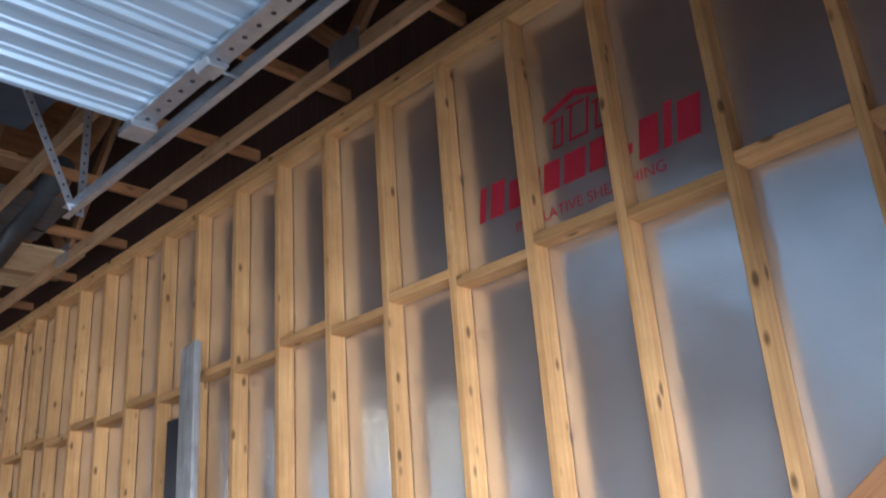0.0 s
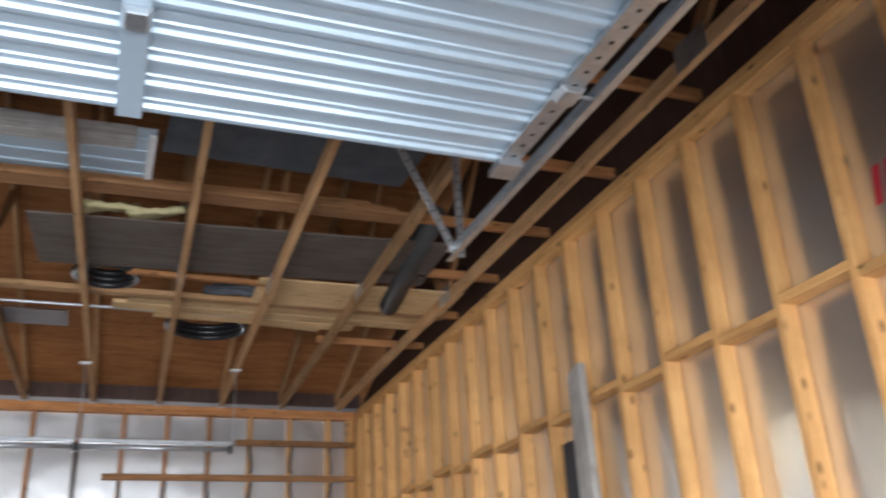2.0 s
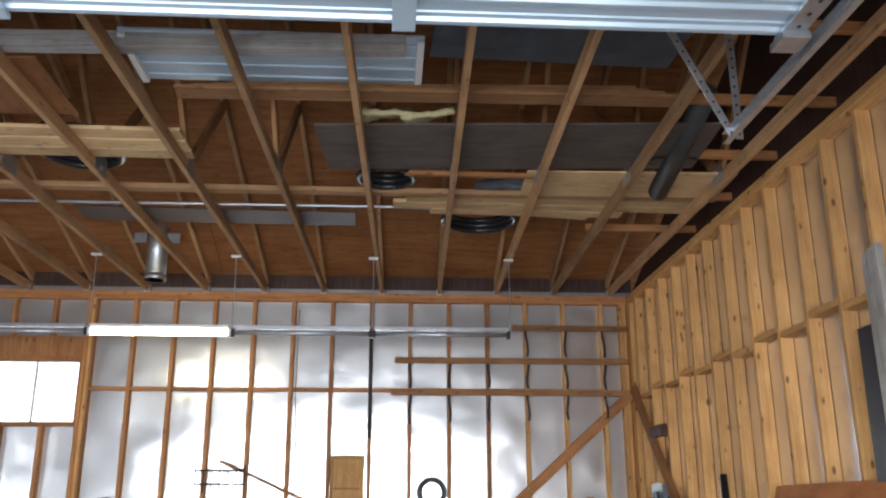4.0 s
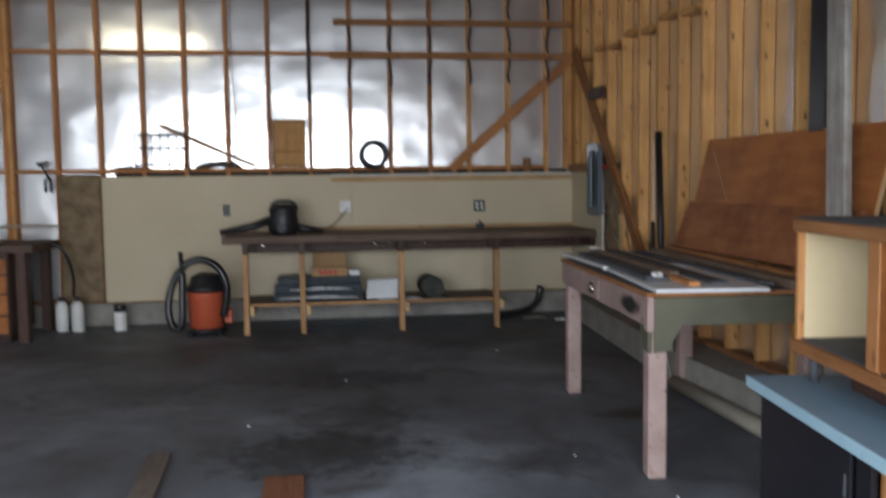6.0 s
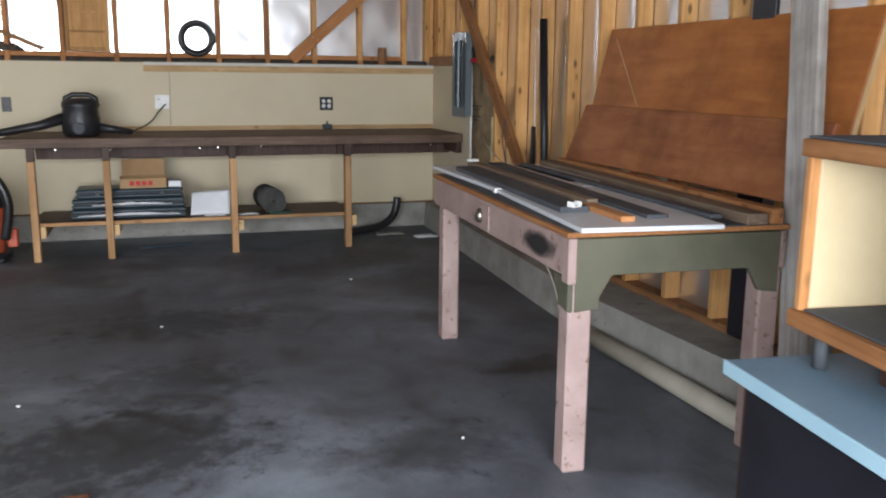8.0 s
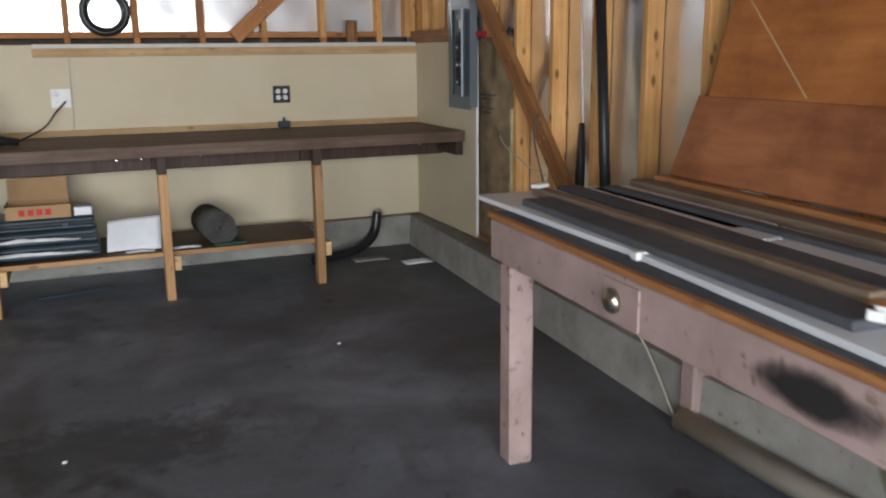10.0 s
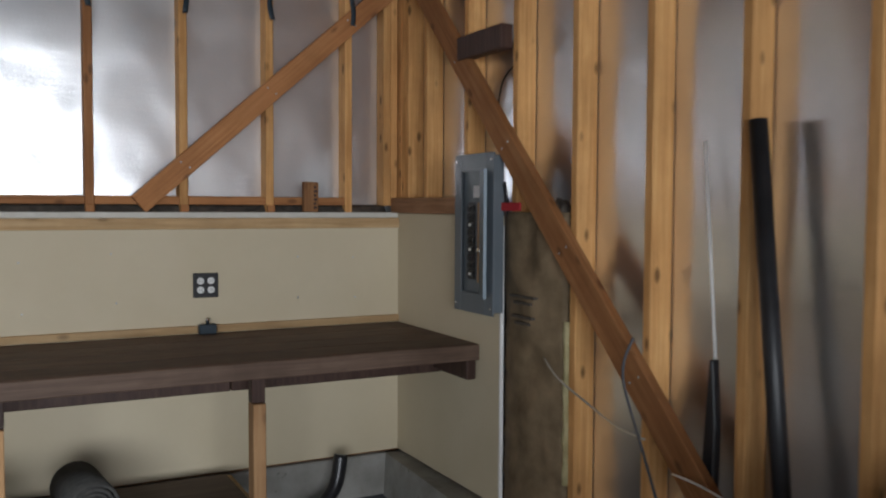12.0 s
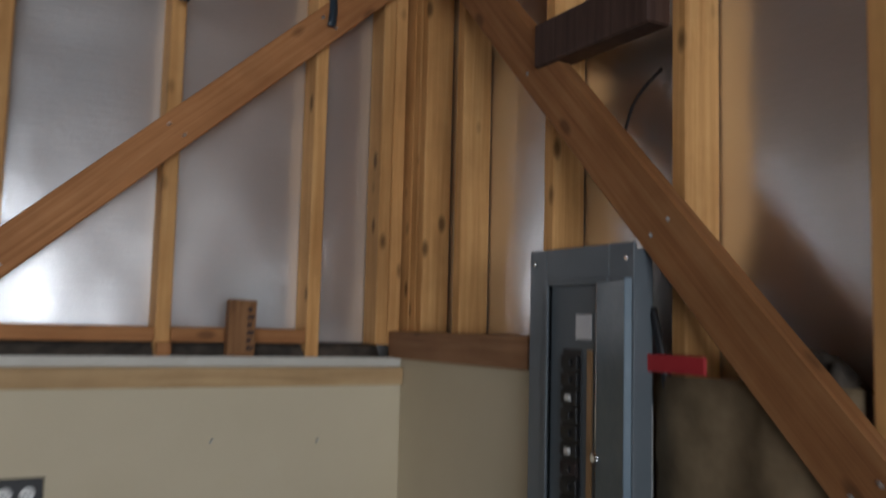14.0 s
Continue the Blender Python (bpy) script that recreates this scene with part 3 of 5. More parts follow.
# rear window
win = tagged(empty("window_1", ((WX0 + WX1) / 2, YS, WZ0)), "small bright rear window in a timber frame", "window", kind="structure")
hw = (WX1 - WX0) / 2
hh = WZ1 - WZ0
for nm, lo, hi in (("window_sill", (-hw - 0.02, -0.094, -0.04), (hw + 0.02, 0.02, 0.0)), ("window_head", (-hw - 0.02, -0.094, hh), (hw + 0.02, 0.02, hh + 0.045)),
                   ("window_jamb", (-hw - 0.03, -0.085, 0), (-hw, 0.03, hh)), ("window_jamb", (hw, -0.085, 0), (hw + 0.03, 0.03, hh)),):
    span(nm, lo, hi, "fir_red", win)
for x0, x1 in ((-hw, -0.012), (0.012, hw)):
    p = span("pane", (x0, 0.004, 0.0), (x1, 0.010, hh), "glass", win, bevel=0)
    p.visible_shadow = False
span("mullion", (-0.012, -0.005, 0), (0.012, 0.02, hh), "white_trim", win)

glow, gnt, gb = nodes_of("hazy_sky_glow")
gb.inputs["Base Color"].default_value = (0.8, 0.8, 0.8, 1)
gb.inputs["Emission Color"].default_value = (0.97, 0.98, 1.0, 1)
gb.inputs["Emission Strength"].default_value = 4.0
tagged(span("backdrop", (-5.2, 12.5, 1.5), (-1.0, 12.55, 7.5), glow, bevel=0), "plain bright hazy sky beyond the rear window", "backdrop", kind="structure")

# wallboard on the lower rear wall and its return
board_n = tagged(span("wallboard_rear", (-1.32, YN - 0.028, 0.235), (XE - 0.004, YN - 0.002, 1.462), "beige"), "beige wallboard covering the lower rear wall", "wallboard", kind="structure")
board_e = tagged(span("wallboard_return", (XE - 0.022, 8.38, 0.235), (XE - 0.002, YN - 0.03, 1.462), "beige"), "beige wallboard return beside the breaker panel", "wallboard", kind="structure")
tagged(span("trim_corner_edge", (XE - 0.026, 8.366, 0.26), (XE - 0.010, 8.379, 1.42), "white_trim"), "white metal edge trim on the wallboard", "trim", kind="structure")
tagged(span("trim_top_edge", (0.9, YN - 0.034, 1.44), (XE - 0.024, YN - 0.0285, 1.466), "pale_trim"), "white edge along the wallboard top", "trim", kind="structure")
tagged(span("trim_rail", (0.9, YN - 0.052, 1.388), (XE - 0.024, YN - 0.0345, 1.438), "pine_x"), "pale pine rail nailed along the wallboard", "trim", kind="structure")
tagged(span("trim_bench_back", (0.6, YN - 0.05, 0.906), (XE - 0.024, YN - 0.0285, 0.94), "pine_x"), "pale pine batten behind the bench top", "trim", kind="structure")
tagged(span("trim_ledge_return", (XE - 0.05, 8.72, 1.464), (XE + 0.06, YN - 0.001, 1.54), "fir_old_y"), "brown timber ledge along the wallboard return", "trim", kind="structure")

# front wall with the wide gateway
GX0, GX1, GZ = -3.15, 2.30, 2.72
wall_s = tagged(part("wall_south", bmesh.new(), "siding"), "boarded front wall around the open gateway", "wall", kind="structure")
for lo, hi in (((XW, YF - 0.15, 0), (GX0, YF, 4.0)), ((GX1, YF - 0.15, 0), (XS + 0.03, YF, 4.0)), ((GX0, YF - 0.15, GZ), (GX1, YF, 4.0))):
    on(wall_s, span("boarding", lo, hi, "siding", bevel=0))
# unseen closing wall; its foil is added to bounce light into the room
wall_w = tagged(span("wall_west", (XW - 0.15, YF - 0.15, 0), (XW, YS + 0.03, 4.0), "foil", bevel=0), "plain unseen side wall, foil added to reflect light", "wall", kind="structure")
for nm, x0, x1 in (("gable_east", XS, XS + 0.03), ("gable_west", XW - 0.15, XW)):
    g = part(nm, bm_prism([(YF - 0.15, 3.74), (YS + 0.05, 3.74), (YR, EAVE + PITCH * (YS - YR) + 0.1)], x1 - x0), "dark", None, "", Matrix.Translation((x1, 0, 0)) @ pose(0, 0, 0, 0, 0, 90))
    tagged(g, "dark plywood gable above the side wall", "gable", kind="structure")

# roof deck: plywood sheets in one mesh, with gaps at the joints
bm = bmesh.new()
for side in (1, -1):
    yend = YS + 0.5 if side > 0 else YF - 0.6
    rows = 5
    for r in range(rows):
        for c in range(4):
            x0, x1 = XW - 0.2 + 2.26 * c, XW - 0.2 + 2.26 * (c + 1) - 0.006
            t0, t1 = r / rows, (r + 1) / rows - 0.0012
            ya, yb = YR + (yend - YR) * t0, YR + (yend - YR) * t1
            vs = []
            for y in (ya, yb):
                z = EAVE + 0.10 + PITCH * (YS - YR) - PITCH * abs(y - YR)
                for x in (x0, x1):
                    for dz in (0, 0.014):
                        vs.append(bm.verts.new((x, y, z + dz)))
            for q in ((0, 2, 6, 4), (1, 5, 7, 3), (0, 1, 3, 2), (4, 6, 7, 5), (0, 4, 5, 1), (2, 3, 7, 6)):
                bm.faces.new([vs[k] for k in q])
bmesh.ops.recalc_face_normals(bm, faces=bm.faces)
# opaque layer added out of view, so no light leaks through the deck joints
skin = part("roof_skin", bm_prism([(YF - 0.7, EAVE + 0.14 + PITCH * (YS - YR) - PITCH * (YR - YF + 0.7)), (YR, EAVE + 0.14 + PITCH * (YS - YR)), (YS + 0.6, EAVE + 0.14 - PITCH * 0.6), (YS + 0.6, EAVE + 0.30 - PITCH * 0.6), (YR, EAVE + 0.30 + PITCH * (YS - YR)), (YF - 0.7, EAVE + 0.30 + PITCH * (YS - YR) - PITCH * (YR - YF + 0.7))], 9.6), "dark", None, "", Matrix.Translation((XS + 0.3, 0, 0)) @ pose(0, 0, 0, 0, 0, 90))
tagged(skin, "dark unseen layer added over the deck to block light", "roof", kind="structure")
# boards added to keep light out at the eave gaps
tagged(span("eave_board_north", (XW, YS + 0.001, 3.74), (XS, YS + 0.04, EAVE + 0.13), "dark"), "dark board added to seal the rear eave against light", "eave", kind="structure")
tagged(span("eave_board_south", (XW, YF - 0.15, 4.001), (XS, YF - 0.1, EAVE + 0.13 + 0.12), "dark"), "dark board added to seal the front eave against light", "eave", kind="structure")
roof = tagged(part("ceiling", bm, "deck"), "orange-brown plywood roof deck over the trusses", "ceiling", kind="structure")

# ---- roof trusses ----
SKEW = -1.6                                  # the trusses stand slightly out of square
def roof_truss(x, turn):
    t = tagged(empty("roof_truss", (x, YN, ZC), turn), "bare fir roof truss spanning the garage", "truss", "roof trusses")
    L = YN - YF
    stick("bottom_chord", (0, 0.12, 0.045), (0, -L, 0.045), 0.038, 0.089, "joist", t)
    top = EAVE + PITCH * (YS - YR) - ZC
    for e in (0.3, -L - 0.3):
        stick("top_chord", (0, e, top - PITCH * abs(YN + e - YR) + 0.05), (0, YR - YN, top + 0.05), 0.036, 0.089, "joist", t)
    for a, b in ((-L * 0.34, -L * 0.25), (-L * 0.34, YR - YN), (-L * 0.66, YR - YN), (-L * 0.66, -L * 0.75)):
        zb = top - PITCH * abs(YN + b - YR) + 0.01
        stick("web", (0.0, a, 0.08), (0.0, b, zb), 0.034, 0.085, "fir_old", t)
    for y in (-L * 0.34, -L * 0.66):
        for sx in (-0.0205, 0.0205):
            span("gusset", (sx - 0.0012, y - 0.11, 0.01), (sx + 0.0012, y + 0.11, 0.14), "galv", t, bevel=0)
    span("hanger_clip", (-0.03, -0.012, -0.012), (0.03, 0.02, 0.05), "galv", t)
    return t


truss = roof_truss(3.242, -0.3)
for k in range(1, 14):
    copy_thing(truss, pose(3.242 - 0.61 * k, YN, ZC, 0, 0, -1.1 if k == 1 else SKEW))

# ---- the raised sectional door ----
def garage_door():
    d = tagged(empty("sectional_door", (0, 0, 3.12)), "raised pale steel sectional garage door under the roof", "garage door")
    x0, x1, y1, hsec = -3.17, 2.32, 3.10, 0.555
    for s in range(5):
        ya, yb = y1 - hsec * s, y1 - hsec * (s + 1) + 0.004
        prof = []
        n = 4
        w = (ya - yb) / n
        prof.append((ya, 0.0))
        for i in range(n):
            c = ya - w * (i + 0.5)
            for dy, dz in ((0.36, 0.0), (0.30, -0.014), (0.16, -0.014), (0.11, 0.0), (-0.05, 0.0), (-0.08, -0.006), (-0.14, -0.006), (-0.17, 0.0), (-0.40, 0.0)):
                prof.append((c + dy * w, dz))
        prof.append((yb, 0.0))
        bm = bmesh.new()
        rows = [[bm.verts.new((x, y, z)) for y, z in prof] for x in (x0, x1)]
        rows += [[bm.verts.new((x, y, 0.045)) for y in (ya, yb)] for x in (x0, x1)]
        for i in range(len(prof) - 1):
            bm.faces.new((rows[0][i], rows[0][i + 1], rows[1][i + 1], rows[1][i]))
        bm.faces.new((rows[2][0], rows[3][0], rows[3][1], rows[2][1]))
        bm.faces.new((rows[0][0], rows[1][0], rows[3][0], rows[2][0]))
        bm.faces.new((rows[0][-1], rows[2][1], rows[3][1], rows[1][-1]))
        bmesh.ops.recalc_face_normals(bm, faces=bm.faces)
        part("section", bm, "door_steel", d)
        for x in (x1 - 0.04, 0.92, -0.45, -1.82, x0 + 0.04):
            edge = abs(x - 0.92) > 1 and (x > 2 or x < -3)
            st = span("stile", (x - 0.04, yb + 0.004, -0.034), (x + 0.04, ya - 0.004, -0.0145), "galv" if edge else "door_steel", d)
            if edge:
                k = 7
                for i in range(k):
                    yy = yb + (ya - yb) * (i + 0.5) / k
                    hole = part("punched_hole", bm_lathe([(0.009, -0.0005), (0.009, 0.0005)], 10), "black", st)
                    hole.matrix_basis = pose(0.0, yy - (ya + yb) / 2, -0.0106)
            if s:
                hinge = part("hinge", bm_prism([(-0.045, 0), (-0.03, -0.028), (0.03, -0.028), (0.045, 0)], 0.085, 0.003), "galv", d)
                hinge.matrix_basis = pose(x, ya - 0.04, -0.034)
                if edge:
                    part("roller_stem", bm_tube([(x, ya, -0.045), (x + (0.12 if x > 0 else -0.12), ya, -0.045)], 0.007, 8), "galv", d)
    for x in (x1 - 0.04, x0 + 0.04):
        br = span("corner_bracket", (x - 0.05, y1 - 0.10, -0.065), (x + 0.05, y1 + 0.012, -0.035), "galv", d)
    return d


garage_door()


def door_track(x, side):
    t = tagged(empty("door_track", (x, 0, 3.085)), "galvanised door track hung on punched steel angles", "track", "door tracks")
    c = [(-0.03 * side, 0.025), (0.0, 0.025), (0.0, -0.025), (-0.03 * side, -0.025), (-0.03 * side, -0.022), (-0.003 * side, -0.022), (-0.003 * side, 0.022), (-0.03 * side, 0.022)]
    part("rail", bm_prism(c, 3.75), "galv", t, "", pose(0, 0.18, 0))
    zz = 0.62
    for nm, a, b in (("hanger", (0.02 * side, 3.86, -0.03), (0.02 * side, 3.86, zz)), ("hanger", (0.0, 3.87, -0.02), (-0.36 * side, 3.78, zz))):
        h = stick(nm, a, b, 0.034, 0.004, "galv", t, up=(0, 1, 0), bevel=0)
        n = 14
        L = (Vector(b) - Vector(a)).length
        for i in range(n):
            ho = part("punched_hole", bm_lathe([(0.006, -0.003), (0.006, 0.003)], 8), "black", h)
            ho.matrix_basis = pose(0, 0, L * ((i + 0.5) / n - 0.5), 90)
    return t


door_track(2.395, 1)
door_track(-3.245, -1)

# ---- the long bench ----
def long_bench():
    b = tagged(empty("workbench", (0, 8.56, 0)), "long dark timber workbench built against the rear wall", "workbench")
    yb = YN - 0.052 - 8.56
    n = 4
    for i in range(n):
        y0, y1 = yb * i / n, yb * (i + 1) / n - 0.003
        span("top_plank", (-0.10 + 0.006 * (i % 2), y0, 0.862), (XE - 0.026, y1, 0.904), "benchtop", b, bevel=0.004)
    span("front_edge", (-0.10, -0.022, 0.834), (XE - 0.026, -0.001, 0.903), "benchtop", b, bevel=0.004)
    span("apron", (0.10, 0.33, 0.725), (1.50, 0.37, 0.86), "dark", b, bevel=0.004)
    span("apron", (1.505, 0.33, 0.725), (2.40, 0.37, 0.861), "dark", b, bevel=0.004)
    span("apron", (2.405, 0.33, 0.725), (XE - 0.026, 0.37, 0.86), "dark", b, bevel=0.004)
    for x in (0.24, 0.63, 1.30, 1.44, 1.78, 2.52, 3.22):
        part("bolt_head", bm_lathe([(0.011, 0), (0.011, 0.005), (0.006, 0.008)], 8), "chrome", b, "", pose(x, 0.3295, 0.795, 90))
    for x in (0.10, 0.61, 1.524, 2.425):
        stick("leg", (x, 0.02, 0), (x, 0.02, 0.738), 0.05, 0.075, "joist", b, up=(0, 1, 0))
        stick("leg_block", (x, 0.025, 0.739), (x, 0.025, 0.861), 0.053, 0.05, "dark", b, up=(0, 1, 0))
        stick("cross_bearer", (x + 0.05, 0.0, 0.215), (x + 0.05, 0.70, 0.215), 0.038, 0.085, "pine", b)
    for x0, x1 in ((0.08, 1.50), (1.53, 2.46)):
        span("shelf", (x0, 0.062, 0.259), (x1, 0.66, 0.277), "benchtop", b)
        span("shelf_edge", (x0, 0.04, 0.252), (x1, 0.061, 0.279), "joist_x", b)
    span("end_bracket", (XE - 0.075, 0.005, 0.745), (XE - 0.027, 0.325, 0.833), "dark", b, bevel=0.006)
    return b


long_bench()

# ---- the pink table ----
TA = -3.1
def pink_table():
    """Origin at the foot of the near leg; y runs along the table."""
    t = tagged(empty("work_table", (2.315, 4.29, 0), TA), "old pink-painted timber work table with one drawer", "table")
    L, W = 1.64, 0.74
    for x, y in ((0.0, 0.0), (0.0, L), (W, 0.0), (W, L)):
        leg = part("leg", bm_box(0.088, 0.088, 0.708, 0.008), "pink", t, "", pose(x, y, 0.354))
    y0, y1 = -0.05, L + 0.11
    span("front_apron", (-0.050, y0 + 0.001, 0.71), (-0.026, y1, 0.845), "pink", t, bevel=0.004)
    span("back_apron", (W + 0.026, y0 + 0.001, 0.71), (W + 0.05, y1, 0.845), "pink", t, bevel=0.004)
    part("end_apron", bm_prism([(-0.025, 0.845), (W + 0.025, 0.845), (W + 0.025, 0.62), (W - 0.05, 0.63), (W - 0.10, 0.715), (0.11, 0.715), (0.065, 0.64), (0.065, 0.60), (-0.025, 0.59)], 0.024, 0.003), "olive", t, "olive-painted end board", pose(0, y0 - 0.002, 0))
    span("far_end_apron", (-0.025, y1 - 0.026, 0.71), (W + 0.025, y1 - 0.002, 0.845), "olive", t)
    part("corner_gusset", bm_prism([(0.0, 0.709), (0.13, 0.709), (0.088, 0.635), (0.088, 0.60), (0.0, 0.59)], 0.02, 0.003), "olive", t, "olive-painted corner bracket", pose(-0.031, y0 + 0.002, 0, 0, 0, 90))
    span("corner_post", (-0.056, y0 - 0.008, 0.69), (-0.024, y0 + 0.05, 0.848), "pink", t, bevel=0.004)
    span("top_board", (-0.06, y0 - 0.001, 0.849), (W + 0.06, y1 + 0.01, 0.868), "fir_red_y", t, "orange-brown wood top edge", bevel=0.003)
    span("top_cover", (-0.040, y0 - 0.004, 0.8685), (W + 0.05, y1 - 0.004, 0.8705), "slate", t, "worn dark grey top covering", bevel=0)
    dr = span("drawer_front", (-0.057, 0.815, 0.72), (-0.0505, 0.985, 0.83), "pink", t, bevel=0.002)
    part("cup_pull", bm_lathe([(0.034, 0.0), (0.032, 0.012), (0.022, 0.022), (0.008, 0.026)], 16), "brass", dr, "dull metal cup pull", pose(-0.003, 0.03, 0.0, 0, -90, 0))
    bm = bm_sheet(2, 2, lambda u, v: (-0.0512, 0.24 + 0.25 * (0.5 - u) * 2, 0.776 + 0.072 * (v - 0.5) * 2))
    part("scorch_mark", bm, "scorch", t, "black scorch mark")
    return t


pink_table()


def on_table(x, y, z):
    m = pose(2.315, 4.29, 0, 0, 0, TA)
    return m @ Vector((x, y, z))


def lying(name, x0, x1, y0, y1, z0, h, mat, label, cat, yaw=0.0, bevel=0.003):
    c = on_table((x0 + x1) / 2, (y0 + y1) / 2, z0 + h / 2)
    ob = part(name, bm_box(x1 - x0, y1 - y0, h, bevel), mat, None, "", pose(*c, 0, 0, TA + yaw))
    return tagged(ob, label, cat)


def lying_stick(x, y0, y1, z, w, h, mat, label, skew=0.0, name="plank"):
    ob = stick(name, on_table(x, y0, z + h / 2), on_table(x + skew, y1, z + h / 2), w, h, mat)
    return tagged(ob, label, "plank", "planks on the table")


def laminate_panel(x, y, w, length, turn, label):
    """Its near front corner at x, y; turn is its own heading on the table."""
    m = pose(x, y, 0.8715, 0, 0, turn)
    return tagged(part("laminate_panel", bm_box(w, length, 0.017, 0.002), "melamine", None, "", m @ Matrix.Translation((w / 2, length / 2, 0.0085))), label, "panel")


laminate_panel(2.283, 4.203, 0.52, 1.035, -5.8, "white laminate panel overhanging the table end")
laminate_panel(2.391, 5.240, 0.50, 1.030, -1.4, "white laminate panel lying on the pink table")
lying("laminate_panel", 0.45, 0.61, 0.10, 1.10, 0.8715, 0.014, "melamine", "narrow white laminate panel on the table", "panel")
lying("laminate_panel", 0.45, 0.61, 1.12, 1.96, 0.8715, 0.017, "melamine", "narrow white laminate panel on the table", "panel")
lying_stick(0.09, 0.24, 1.72, 0.888, 0.115, 0.022, "slate", "dark grey board lying on white panels", 0.02)
lying_stick(0.215, 0.36, 1.90, 0.888, 0.05, 0.030, "grey_brown", "long brown batten lying on white panels", -0.02)
lying_stick(0.185, 0.0, 0.34, 0.888, 0.055, 0.02, "fir_red", "short orange-brown batten end")
lying_stick(0.325, 0.05, 1.98, 0.888, 0.085, 0.014, "slate", "long dark grey vinyl strip on the table", 0.03)
lying_stick(0.53, 0.0, 1.90, 0.888, 0.05, 0.016, "slate", "long dark grey vinyl strip on the table", -0.03)
lying_stick(0.665, -0.05, 1.97, 0.870, 0.085, 0.040, "grey_brown", "brown timber plank at the back of the table")
lying_stick(0.745, -0.05, 1.95, 0.870, 0.05, 0.055, "fir_red", "reddish timber plank at the back of the table")
tagged(part("metal_clip", bm_prism([(-0.02, 0), (0.02, 0), (0.02, 0.02), (0.016, 0.02), (0.016, 0.005), (-0.016, 0.005), (-0.016, 0.02), (-0.02, 0.02)], 0.034), "white_plastic", None, "", Matrix.Translation(on_table(0.09, 0.215, 0.911)) @ pose(0, 0, 0, 0, 0, 20)), "bright white clip lying on the boards", "clip")
tagged(part("metal_clip", bm_prism([(-0.03, 0), (0.03, 0), (0.03, 0.012), (-0.03, 0.012)], 0.03), "white_plastic", None, "", Matrix.Translation(on_table(0.20, 1.86, 0.919)) @ pose(0, 0, 0, 0, 0, 20)), "small white clip at a board end", "clip")

tagged(part("metal_clip", bm_prism([(-0.016, -0.018), (0.016, -0.018), (0.016, 0.003), (-0.016, 0.003)], 0.045, 0.002), "white_plastic", None, "", pose(2.3745, 5.238, 0.8895, 0, 0, -95)), "small white clip at the panel seam", "clip")

# ---- leaning sheets ----
def leaning_sheet(y0, y1, xfoot, zfoot, xtop, ztop, t, mat, label):
    dx, dz = xtop - xfoot, ztop - zfoot
    L = math.hypot(dx, dz)
    tilt = math.degrees(math.atan2(dx, dz))
    ob = part("plywood_sheet", bm_box(t, y1 - y0, L, 0.003), mat, None, "", pose((xfoot + xtop) / 2, (y0 + y1) / 2, (zfoot + ztop) / 2, 0, tilt, 0))
    return tagged(ob, label, "plywood", "sheets leaning on the wall")


sh = leaning_sheet(4.14, 6.09, 3.225, 0.93, 3.402, 1.635, 0.018, "ply", "large orange-brown plywood sheet leaning against studs")
span("sawn_edge", (-0.0095, -0.987, -0.36), (0.0095, -0.9805, 0.36), "pine", sh, "pale sawn edge")
on(sh, stick("scratch", (3.380, 6.007, 1.583), (3.293, 5.612, 1.239), 0.006, 0.002, "pine", up=(-0.97, 0, 0.24), bevel=0))
leaning_sheet(4.2, 6.13, 3.165, 0.93, 3.285, 1.225, 0.018, "ply_dark", "dull brown plywood sheet leaning in front")

# ---- cabinets ----
CA = -7.0
def base_cabinet():
    """Origin at the far front foot; -y runs along the front towards the gateway."""
    c = tagged(empty("base_cabinet", (2.42, 3.50, 0), CA), "low black-doored cabinet with a pale blue top", "cabinet")
    L, D, H = 1.95, 0.62, 0.60
    span("end_panel", (0.0, -0.025, 0.0), (D, 0.0, H), "dark", c)
    span("end_panel", (0.0, -L, 0.0), (D, -L + 0.025, H), "dark", c)
    span("divider", (0.02, -0.86, 0.03), (D - 0.02, -0.835, H - 0.01), "cabwood", c)
    span("back_panel", (D - 0.012, -L + 0.026, 0.03), (D - 0.002, -0.026, H - 0.002), "cabwood", c)
    span("bottom_shelf", (0.012, -L + 0.026, 0.05), (D - 0.013, -0.026, 0.07), "cabwood", c)
    span("bottom_rail", (0.0, -L + 0.026, 0.0), (0.02, -0.026, 0.05), "fir_old_y", c)
    d = span("door", (-0.012, -0.72, 0.055), (0.0, -0.03, H - 0.02), "black_door", c, "black laminate door")
    span("handle", (-0.012, -0.325, 0.12), (-0.006, -0.315, 0.19), "slate", d)
    span("stile", (-0.008, -0.835, 0.05), (0.012, -0.745, H - 0.002), "black_door", c)
    span("inner_face", (0.03, -L + 0.03, 0.08), (0.05, -0.87, H - 0.02), "cabwood", c, "knotty plywood face")
    span("worktop", (-0.040, -L - 0.02, H), (D + 0.02, 0.035, H + 0.04), "blue_top", c, "chipped pale blue laminate top", bevel=0.004)
    span("edge_band", (-0.047, -L - 0.02, H + 0.001), (-0.0405, 0.035, H + 0.041), "blue_edge", c, "pale cyan edge band", bevel=0.002)
    return c


base_cabinet()


